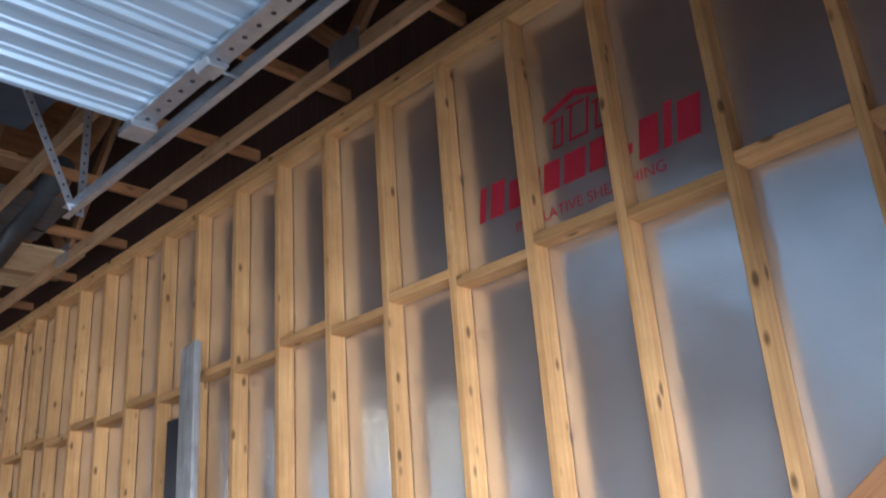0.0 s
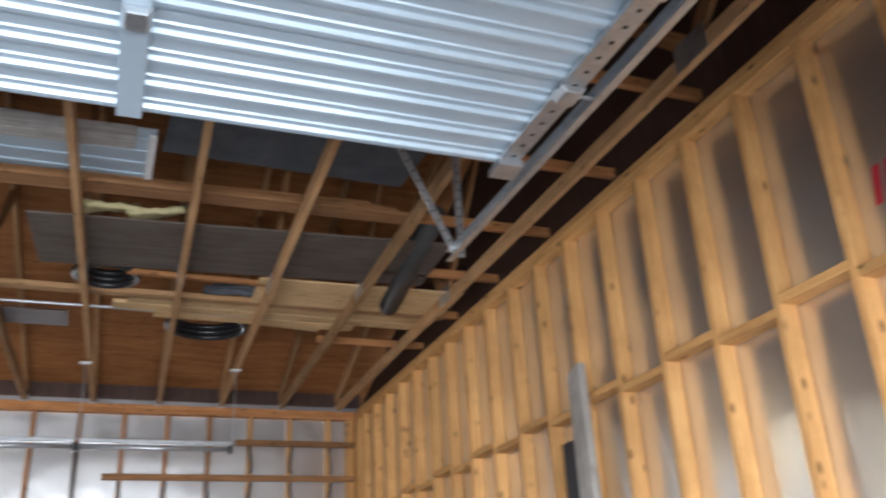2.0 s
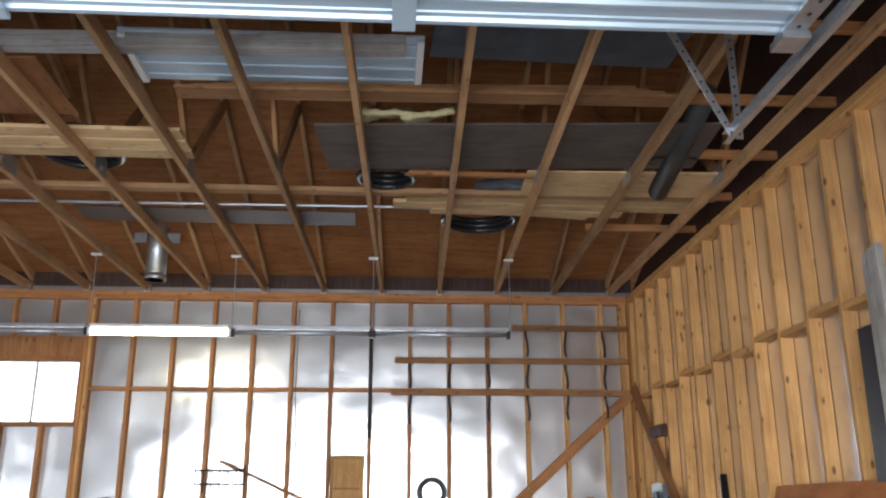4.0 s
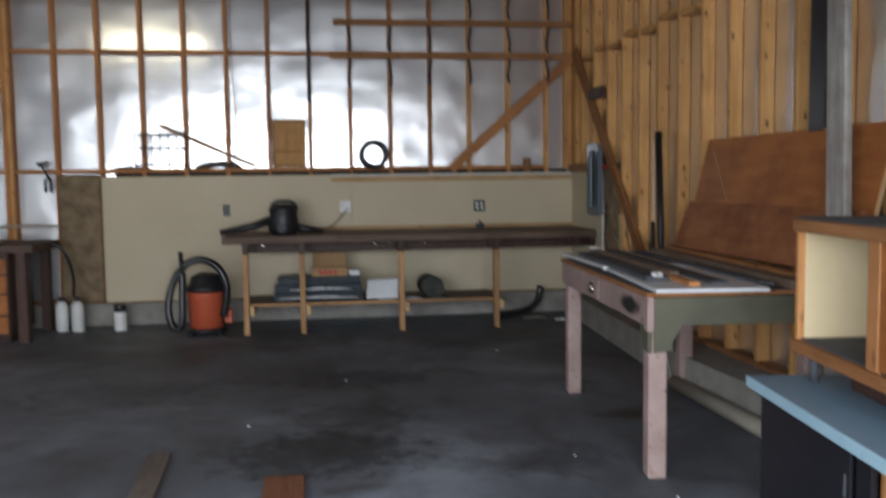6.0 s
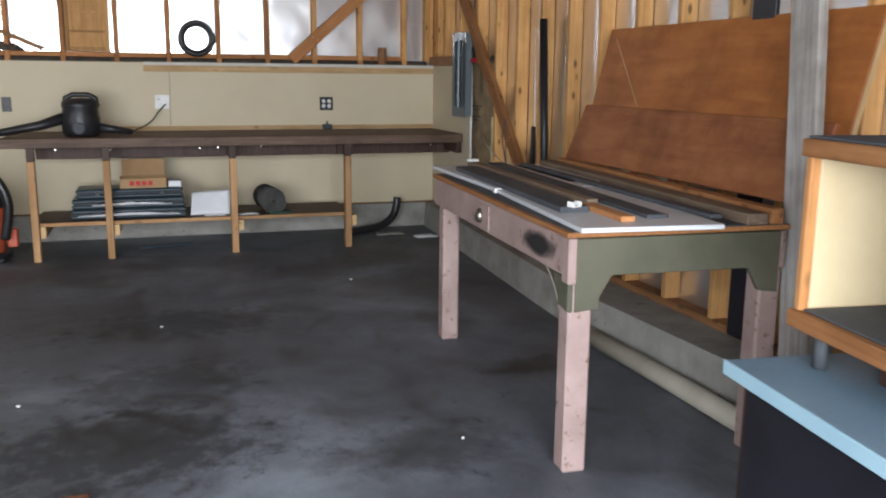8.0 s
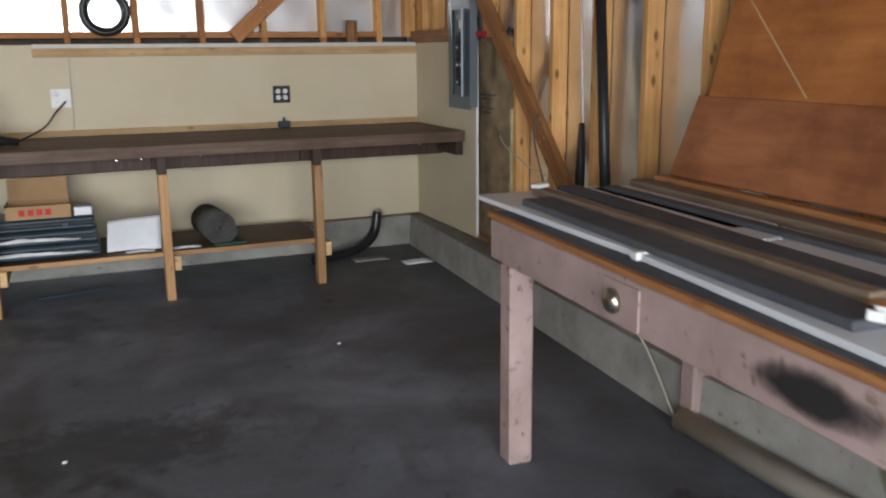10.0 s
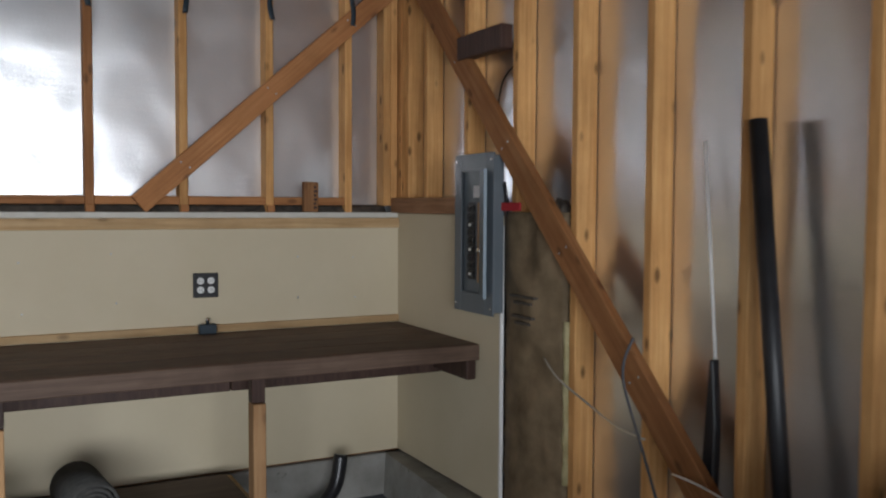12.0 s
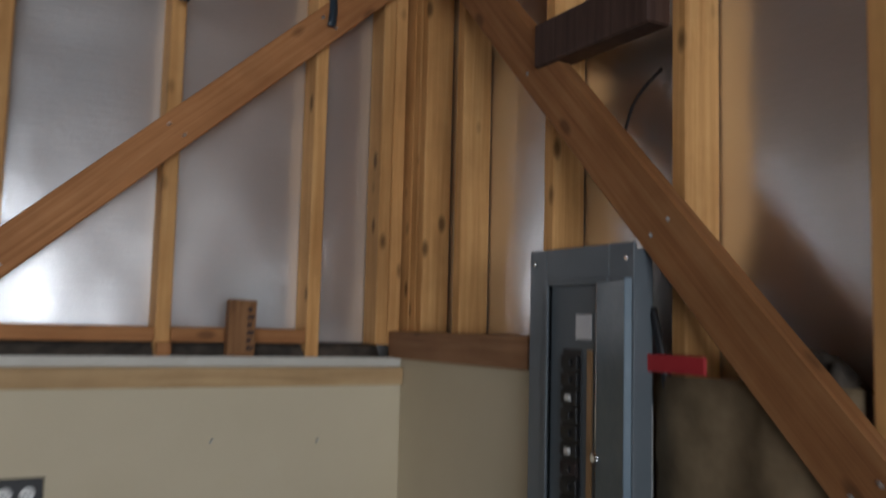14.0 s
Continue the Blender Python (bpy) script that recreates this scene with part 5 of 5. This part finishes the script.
def shop_vacuum():
    v = tagged(empty("shop_vacuum", (-0.28, 8.72, 0)), "red and black wet-dry shop vacuum with its hose", "vacuum")
    part("drum", bm_lathe([(0.135, 0.06), (0.15, 0.07), (0.165, 0.38), (0.17, 0.40)], 24), "red_paint", v, "orange-red drum")
    part("lid", bm_lathe([(0.178, 0.401), (0.178, 0.44), (0.15, 0.47), (0.13, 0.54), (0.06, 0.57)], 24), "black", v)
    part("base_ring", bm_lathe([(0.19, 0.035), (0.19, 0.06), (0.15, 0.069)], 24), "black", v)
    for a in (40, 140, 220, 320):
        part("caster", bm_lathe([(0.02, 0.0), (0.028, 0.01), (0.028, 0.03), (0.015, 0.0345)], 12, (0.17 * math.cos(radians(a)), 0.17 * math.sin(radians(a)), 0)), "black", v)
    hose = [(0.17, -0.14, 0.18), (0.21, -0.15, 0.44), (0.13, -0.14, 0.63), (-0.02, -0.12, 0.70), (-0.16, -0.13, 0.65), (-0.27, -0.14, 0.48), (-0.31, -0.16, 0.27), (-0.27, -0.18, 0.10), (-0.19, -0.20, 0.13), (-0.18, -0.18, 0.42), (-0.18, -0.16, 0.60)]
    P = [Vector(p) for p in hose]
    out = []
    for i in range(len(P) - 1):
        p0, p1, p2, p3 = P[max(i - 1, 0)], P[i], P[i + 1], P[min(i + 2, len(P) - 1)]
        for k in range(8):
            t = k / 8
            out.append(0.5 * ((2 * p1) + (p2 - p0) * t + (2 * p0 - 5 * p1 + 4 * p2 - p3) * t * t + (3 * p1 - p0 - 3 * p2 + p3) * t ** 3))
    part("hose", bm_tube(out, 0.034, 10), "rubber", v, "ribbed black hose")
    part("wand", bm_tube([(-0.18, -0.16, 0.50), (-0.19, -0.15, 0.78)], 0.021, 10), "black", v)
    span("side_tool", (0.17, -0.05, 0.10), (0.24, 0.03, 0.24), "red_paint", v, bevel=0.01)
    return v


shop_vacuum()


def tool_case(x, y, z, w, d, h, label):
    c = tagged(empty("tool_case", (x, y, z)), label, "case", "cases under the bench")
    span("lower_shell", (-w / 2, -d / 2, 0), (w / 2, d / 2, h * 0.5 - 0.003), "navy", c, bevel=0.012)
    span("upper_shell", (-w / 2, -d / 2, h * 0.5 + 0.003), (w / 2, d / 2, h), "navy", c, bevel=0.012)
    span("seam", (-w / 2 + 0.01, -d / 2 + 0.01, h * 0.5 - 0.0028), (w / 2 - 0.01, d / 2 - 0.01, h * 0.5 + 0.0028), "black", c, bevel=0)
    for dx in (-w * 0.3, w * 0.3):
        span("catch", (dx - 0.02, -d / 2 - 0.008, h * 0.35), (dx + 0.02, -d / 2 - 0.0005, h * 0.65), "black", c)
    return c


tool_case(0.75, 8.88, 0.278, 0.84, 0.34, 0.075, "dark plastic tool case lying on the bench shelf")
tool_case(0.75, 8.89, 0.354, 0.82, 0.32, 0.075, "dark plastic tool case stacked on another")
tool_case(0.76, 8.90, 0.430, 0.78, 0.30, 0.07, "dark plastic tool case at the stack's top")
for x0, x1, z in ((0.40, 1.10, 0.305), (0.5, 1.05, 0.385)):
    rag("plastic_sheet", ((x0 + x1) / 2, 8.688, z), x1 - x0, 0.03, 0.018, "paper", "torn white plastic film on the cases", "plastic film", z * 9)
cb = tagged(empty("cardboard_box", (0.86, 8.86, 0.502)), "open brown cardboard box on the case stack", "box")
span("front_panel", (-0.17, -0.10, 0), (0.17, -0.096, 0.075), "card", cb, bevel=0)
span("back_panel", (-0.17, 0.12, 0), (0.17, 0.124, 0.075), "card", cb, bevel=0)
for x in (-0.17, 0.166):
    span("side_panel", (x, -0.0955, 0), (x + 0.004, 0.1195, 0.075), "card", cb, bevel=0)
span("base", (-0.165, -0.0955, 0.0), (0.165, 0.1195, 0.004), "card", cb, bevel=0)
stick("flap", (0, 0.122, 0.076), (0, 0.17, 0.20), 0.32, 0.004, "card", cb, up=(0, 1, 0), bevel=0)
for i in range(4):
    span("printed_mark", (-0.10 + 0.045 * i, -0.1012, 0.02), (-0.068 + 0.045 * i, -0.1004, 0.055), "red_tag", cb, bevel=0)
tagged(span("parts_box", (1.045, 8.78, 0.502), (1.14, 8.92, 0.55), "paper", bevel=0.004), "small white box on the case stack", "box")
bm = bm_sheet(10, 8, lambda u, v: (-0.15 + 0.30 * u + 0.02 * v, 0.10 * v + 0.015 * math.sin(u * 5), 0.004 + 0.215 * v * (0.9 + 0.1 * u) - 0.03 * v * v))
tagged(thicken(part("paper_sheet", bm, "paper", None, "", pose(1.35, 8.72, 0.279)), 0.003), "white paper sheet leaning on the bench shelf", "paper")
rag("paper_scrap", (1.38, 8.68, 0.280), 0.16, 0.05, 0.012, "paper", "white paper scrap at the shelf edge", "paper", 21, 6)
rag("paper_scrap", (1.64, 8.68, 0.280), 0.16, 0.05, 0.012, "paper", "white paper scrap at the shelf edge", "paper", 25, 6)


def carpet_roll():
    c = tagged(empty("carpet_roll", (1.845, 8.66, 0.278), 6), "rolled grey carpet offcut with green backing", "carpet")
    pts = []
    for i in range(92):
        a = 0.3 + i * 0.34
        r = 0.008 + 0.00096 * i
        pts.append((r * math.cos(a), r * math.sin(a)))
    bm = bmesh.new()
    rows = [[bm.verts.new((x, y, z + 0.108)) for x, z in pts] for y in (0, 0.34)]
    for i in range(len(pts) - 1):
        bm.faces.new((rows[0][i], rows[0][i + 1], rows[1][i + 1], rows[1][i])).smooth = True
    thicken(part("roll", bm, "carpet", c), 0.012)
    span("backing", (-0.05, -0.035, 0.002), (0.14, 0.12, 0.016), "green", c, "green backing flap", bevel=0.004)
    return c


carpet_roll()
cable("black_hose", [(2.50, 9.05, 0.03), (2.66, 9.1, 0.035), (2.85, 9.15, 0.06), (2.97, 9.18, 0.15), (3.01, 9.2, 0.30)], 0.034, "rubber", "black corrugated hose curling off the floor", "hose", 12)
rag("paper_scrap", (3.17, 8.84, 0.0), 0.2, 0.12, 0.02, "paper", "white paper scrap on the floor", "paper", 31, 6)
rag("paper_scrap", (2.90, 9.05, 0.0), 0.24, 0.12, 0.012, "curb", "grey paper scrap on the floor", "paper", 37, 6)
tagged(stick("blue_rod", (0.80, 8.86, 0.012), (1.22, 8.98, 0.012), 0.016, 0.016, "navy"), "thin blue rod on the floor under the bench", "rod")
rg = random.Random(4)
for i in range(7):
    x, y = rg.uniform(0.2, 2.6), rg.uniform(3.6, 8.3)
    s = rg.uniform(0.006, 0.011)
    tagged(part("floor_chip", bm_box(s * 1.6, s, 0.006, 0.001), "paper", None, "", pose(x, y, 0.003, 0, 0, rg.uniform(0, 180))), "tiny pale chip lying on the floor", "debris", "floor chips")

# ---- corner by the window ----
def drawer_bench():
    b = tagged(empty("drawer_bench", (-2.22, 8.58, 0)), "wooden bench with a stack of reddish drawers", "bench")
    span("top", (-1.35, -0.05, 0.80), (0.50, 0.74, 0.87), "benchtop", b, bevel=0.005)
    span("drawer_case", (-0.27, 0.015, 0.07), (0.27, 0.66, 0.799), "dark", b)
    z = 0.085
    for h in (0.17, 0.19, 0.17, 0.15):
        f = span("drawer_front", (-0.255, -0.004, z), (0.255, 0.0145, z + h - 0.018), "ply", b, "reddish drawer front", bevel=0.003)
        for dx in (-0.02, 0.02):
            span("pull", (dx - 0.006, -0.018, -0.02), (dx + 0.006, -0.0095, 0.02), "chrome", f)
        z += h
    span("plinth", (-0.26, 0.03, 0.0), (0.26, 0.6, 0.0695), "dark", b)
    for x in (0.33, -1.28):
        for y in (0.0, 0.66):
            stick("leg", (x + 0.06, y, 0), (x + 0.06, y, 0.799), 0.085, 0.085, "dark", b, up=(0, 1, 0))
    span("side_shelf", (-1.2, 0.05, 0.40), (-0.275, 0.6, 0.42), "fir_red", b)
    return b


drawer_bench()
rag("beige_cloth", (-2.25, 8.95, 0.873), 0.22, 0.2, 0.22, "cream", "beige cloth heaped on the drawer bench", "cloth", 14)
for x, y in ((-1.67, 9.14), (-1.52, 9.11)):
    j = tagged(empty("plastic_jug", (x, y, 0)), "white plastic jug standing by the curb", "jug", "white jugs")
    part("body", bm_lathe([(0.05, 0), (0.058, 0.012), (0.058, 0.22), (0.05, 0.26), (0.028, 0.29)], 16), "white_plastic", j)
    part("cap", bm_lathe([(0.03, 0.291), (0.03, 0.325), (0.024, 0.33)], 14), "black", j)
j = tagged(empty("spray_can", (-1.13, 9.10, 0)), "white and black can standing by the curb", "can")
part("body", bm_lathe([(0.058, 0), (0.06, 0.01), (0.06, 0.17), (0.055, 0.18)], 16), "white_plastic", j)
part("cap", bm_lathe([(0.057, 0.181), (0.057, 0.24), (0.05, 0.25)], 14), "black", j)
cable("black_hose", [(-1.85, 9.0, 0.82), (-1.66, 9.0, 0.84), (-1.56, 9.02, 0.70), (-1.53, 9.06, 0.5), (-1.55, 9.1, 0.34)], 0.014, "rubber", "black hose drooping off the drawer bench", "hose", 8)
cable("white_cable", [(-3.4, 9.40, 1.02), (-2.6, 9.40, 0.99), (-2.0, 9.40, 1.0), (-1.72, 9.40, 0.98)], 0.012, "pvc", "pale cable strung along the lower studs")
tl = tagged(empty("hanging_tool", (-1.86, YN - 0.03, 1.56)), "dark hand tool hanging on a stud", "tool")
part("head", bm_prism([(-0.06, 0.05), (0.05, 0.06), (0.05, 0.03), (-0.01, 0.02), (-0.04, 0.0)], 0.02, 0.002), "black", tl)
part("shaft", bm_tube([(-0.02, 0.01, 0.03), (0.03, 0.01, -0.06), (0.05, 0.01, -0.10)], 0.011, 8), "black", tl)
for dx in (0.02, 0.075):
    part("handle", bm_tube([(0.05, 0.01, -0.10), (dx, 0.01, -0.13), (dx, 0.01, -0.24)], 0.013, 8), "black", tl)

# ---- boards on the floor ----
for nm, p0, p1, w, mat in (("a", (-0.04, 4.99), (0.05, 3.1), 0.11, "dull"), ("b", (0.605, 4.52), (0.63, 2.75), 0.185, "board_red"), ("c", (1.275, 3.80), (1.29, 2.3), 0.085, "board_red")):
    tagged(stick("loose_board", (*p0, 0.013), (*p1, 0.013), w, 0.026, mat), "reddish timber board lying flat on the floor", "board", "boards on the floor")

# ---- strip lights ----
def strip_light(x, lit):
    s = tagged(empty("strip_light", (x, 8.05, 3.0)), "lit fluorescent strip light hung under the trusses" if lit else "unlit grey fluorescent strip light hung under the trusses", "strip light", "strip lights")
    span("channel", (-0.60, -0.03, 0.02), (0.60, 0.03, 0.05), "white_trim" if lit else "galv", s, bevel=0.004)
    part("tube", bm_tube([(-0.585, 0, -0.014), (0.585, 0, -0.014)], 0.030 if lit else 0.017, 14), M["tube_on"] if lit else "galv", s)
    for sx in (-1, 1):
        span("lamp_holder", (sx * 0.60 - 0.014, -0.025, -0.05), (sx * 0.60 + 0.014, 0.025, 0.019), "white_plastic" if lit else "black", s, bevel=0.003)
    return s


for k in range(5):
    strip_light(-3.57 + 1.23 * k, k == 2)
for k in range(4):
    x = -1.725 + 1.23 * k
    cable("hanging_wire", [(x, 8.05, 3.045), (x + 0.004, 8.05, 3.35), (x, 8.05, 3.69)], 0.004, "galv", "thin wire holding the strip lights", "wire")
    tagged(part("wire_clip", bm_box(0.09, 0.05, 0.016, 0.004), "white_plastic", None, "", pose(x, 8.05, 3.681)), "pale clip under a truss chord", "clip")

# flue through the roof
fl = tagged(empty("roof_flue", (-1.385, 8.75, 3.63)), "short galvanised flue pipe through the roof", "flue")
part("pipe", bm_tube([(0, 0, 0), (0, 0, 0.78)], 0.098, 18), "galv", fl)
part("collar", bm_lathe([(0.104, 0.0), (0.107, 0.02), (0.104, 0.05)], 18), "galv", fl)
for sx in (-1, 1):
    span("mounting_bracket", (min(sx * 0.10, sx * 0.22), -0.06, 0.36), (max(sx * 0.10, sx * 0.22), -0.055, 0.46), "galv", fl)

# ---- things stored on the truss chords ----
ZS = ZC + 0.092
def stored(name, p0, p1, w, h, mat, label, cat, z=ZS, up=(0, 0, 1)):
    return tagged(stick(name, (*p0, z + h / 2), (*p1, z + h / 2), w, h, mat, up=up), label, cat, "timber on the truss chords" if cat == "plank" else "")


stored("stored_plank", (-4.6, 6.62), (3.40, 6.64), 0.09, 0.04, "joist", "long timber runner laid across the truss chords", "plank")
for i, (y, x0, x1) in enumerate(((6.72, 1.0, 3.35), (6.86, 0.9, 3.3), (7.0, 1.2, 2.75))):
    stored("stored_plank", (x0, y), (x1, y + 0.03), 0.13, 0.03, "pine", "pale board stored on the truss chords", "plank")
stored("stored_plank", (0.98, 6.22), (1.95, 6.24), 0.05, 0.03, "fir_red", "reddish board stored on the truss chords", "plank")
for i in range(4):
    stored("stored_plank", (-0.35 + 0.1 * i, 5.02 + 0.03 * i), (2.55 - 0.08 * i, 4.97 + 0.02 * i), 0.14, 0.022, "fir_old", "brown board in a stack on the chords", "plank", ZS + 0.024 * i)
for i in range(3):
    stored("stored_plank", (-3.4 + 0.2 * i, 5.6 + 0.16 * i), (-0.45, 5.62 + 0.16 * i), 0.14, 0.025, "pine", "pale board stored on the truss chords", "plank")
stored("hardboard_sheet", (0.42, 5.78), (2.96, 5.62), 0.74, 0.012, "dull", "grey-brown hardboard sheet on the chords", "sheet")
stored("hardboard_sheet", (-3.4, 5.0), (-1.0, 5.0), 0.7, 0.012, "deck", "brown plywood sheet on the chords", "sheet")
ds = stored("dark_sheet", (1.1, 4.30), (2.45, 4.36), 0.8, 0.012, "slate", "dark bluish sheet with a pale edge on the chords", "sheet", ZS + 0.10)
part("edge_strip", bm_box(0.008, 0.016, 1.345, 0.002, (-0.404, 0, 0)), "white_trim", ds, "pale edge strip")
stored("plywood_sheet", (1.85, 6.36), (3.36, 6.32), 0.5, 0.012, "pine", "pale plywood offcut laid on the chords", "sheet")
stored("stored_plank", (0.95, 6.98), (2.52, 7.20), 0.12, 0.025, "pine", "pale skewed board on the truss chords", "plank", ZS + 0.034)
stored("dark_sheet", (-1.6, 7.2), (0.6, 7.25), 0.35, 0.012, "dark", "dark board stored on the chords", "sheet")
dp = tagged(empty("door_panel", (0.25, 4.78, ZS + 0.10)), "white ribbed door panel stored on the chords", "panel")
span("skin", (-0.80, -0.27, 0), (0.80, 0.27, 0.02), "door_steel", dp)
for i in range(4):
    span("rib", (-0.80, -0.2 + 0.13 * i, -0.008), (0.80, -0.16 + 0.13 * i, -0.0005), "door_steel", dp)
span("end_stile", (0.76, -0.26, -0.03), (0.80, 0.26, -0.009), "white_trim", dp)
span("end_stile", (-0.80, -0.26, -0.03), (-0.76, 0.26, -0.009), "white_trim", dp)
stored("stored_post", (-1.2, 4.60), (0.95, 4.53), 0.09, 0.09, "grey_wood", "weathered timber post stored on the chords", "plank", ZS + 0.02)
for x, a in ((0.85, 8), (1.12, -14)):
    bm = bm_sheet(8, 6, lambda u, v: ((u - 0.5) * 0.32, (v - 0.5) * 0.24, 0.02 + 0.10 * u * v + 0.03 * noise.noise(Vector((u * 4, v * 4, a)))))
    tagged(thicken(part("fibreglass_scrap", bm, "fibre", None, "", pose(x, 5.32, ZS + 0.01, 8, 0, a)), 0.03), "yellow fibreglass scrap stored on the chords", "insulation")
tagged(part("black_drain_pipe", bm_tube([(2.86, 6.38, ZS - 0.03), (2.74, 5.0, ZS + 0.075)], 0.073, 18, caps=True), "duct_black"), "wide black drain pipe stored on the chords", "pipe")
cable("steel_conduit", [(-4.5, 6.98, ZS + 0.012), (-1, 6.96, ZS + 0.012), (2.5, 6.94, ZS + 0.012)], 0.012, "galv", "thin steel conduit laid across the chords", "conduit", 8)
for x, y, r in ((1.62, 7.28, 0.30), (-1.2, 6.0, 0.26), (0.85, 6.35, 0.2)):
    hc = tagged(empty("stored_hose", (x, y, ZS + 0.03)), "coil of black hose stored on the truss chords", "hose")
    for k in range(3):
        part("hose_turn", bm_tube(arc((0, 0.012 * k, 0.045 * k), r - 0.012 * k, 0, 351, 36, "xy"), 0.026, 8, closed=True), "rubber", hc)
rag("plastic_bag", (3.1, 6.42, ZS + 0.002), 0.3, 0.2, 0.06, "slate", "crumpled grey plastic bag on the chords", "bag", 17)
rag("plastic_bag", (1.75, 6.42, ZS + 0.002), 0.5, 0.16, 0.07, "slate", "crumpled grey plastic bag on the chords", "bag", 19)

# ---- red print on the foil sheathing ----
pr = tagged(empty("printed_mark", (XS - 0.0015, 1.985, 2.837)), "faded red manufacturer mark printed on foil", "print")
def letter_bar(y, z, w, h):
    """A slanting bar of red ink; y runs towards the gateway."""
    bm = bmesh.new()
    vs = [bm.verts.new((0, -a, b)) for a, b in ((y, z), (y + w, z), (y + w + 0.16 * h, z + h), (y + 0.16 * h, z + h))]
    bm.faces.new(vs)
    return part("ink_bar", bm, "red_ink", pr)


bars = ((-0.55, 0.035, 0.15), (-0.49, 0.075, 0.15), (-0.39, 0.07, 0.12), (-0.29, 0.06, 0.12), (-0.21, 0.08, 0.12), (-0.11, 0.10, 0.12), (0.01, 0.07, 0.12), (0.15, 0.05, 0.04), (0.22, 0.08, 0.15), (0.32, 0.035, 0.17), (0.375, 0.09, 0.15))
for y, w, h in bars:
    letter_bar(y, -0.02 + (y + 0.55) * 0.02 - (0.04 if y > 0.2 else 0), w, h)
hy = -0.14
for k, (y, w, h) in enumerate(((hy, 0.05, 0.12), (hy + 0.08, 0.09, 0.15), (hy + 0.20, 0.05, 0.12))):
    for a, b, c, d in ((y, 0.15, 0.012, h), (y + w - 0.012, 0.15, 0.012, h), (y, 0.15 + h - 0.012, w, 0.012), (y, 0.15, w, 0.012)):
        letter_bar(a, b, c, d)
for y0, z0, y1, z1 in ((hy - 0.03, 0.275, hy + 0.13, 0.33), (hy + 0.13, 0.33, hy + 0.29, 0.275)):
    bm = bmesh.new()
    bm.faces.new([bm.verts.new((0, -a, b)) for a, b in ((y0, z0), (y1, z1), (y1, z1 + 0.03), (y0, z0 + 0.03))])
    part("ink_bar", bm, "red_ink", pr)
fc = bpy.data.curves.new("lettering", "FONT")
fc.body, fc.size, fc.align_x = "INSULATIVE SHEATHING", 0.062, "CENTER"
fc.materials.append(M["red_ink"])
ft = new("lettering", fc)
ft.parent = pr
ft.matrix_basis = pose(-0.001, 0.02, -0.12, 90, 0, -90)
for k in range(3):
    letter_bar(-0.26, -0.17 - 0.028 * k, 0.42 - 0.06 * k, 0.008)

# lookout blocks between the last truss and the side wall
for k in range(8):
    y = 1.7 + 0.82 * k
    tagged(stick("lookout_block", (2.55, y, ZS + 0.03), (3.54, y, ZS + 0.03), 0.038, 0.06, "fir_red"), "reddish timber block between truss and side wall", "block", "lookout blocks")

tagged(stick("diagonal_brace", (3.385, 0.25, 2.29), (3.385, 1.75, 1.165), 0.036, 0.092, "fir_red", up=(0, 0.6, 0.8)), "reddish timber brace near the gateway", "brace")
cable("thin_wire", [(-0.05, YN - 0.01, 3.5), (-0.055, YN - 0.012, 2.6), (-0.03, YN - 0.012, 2.1), (-0.05, YN - 0.01, 1.56)], 0.005, "fir_old", "thin brown wire running down a rear stud")
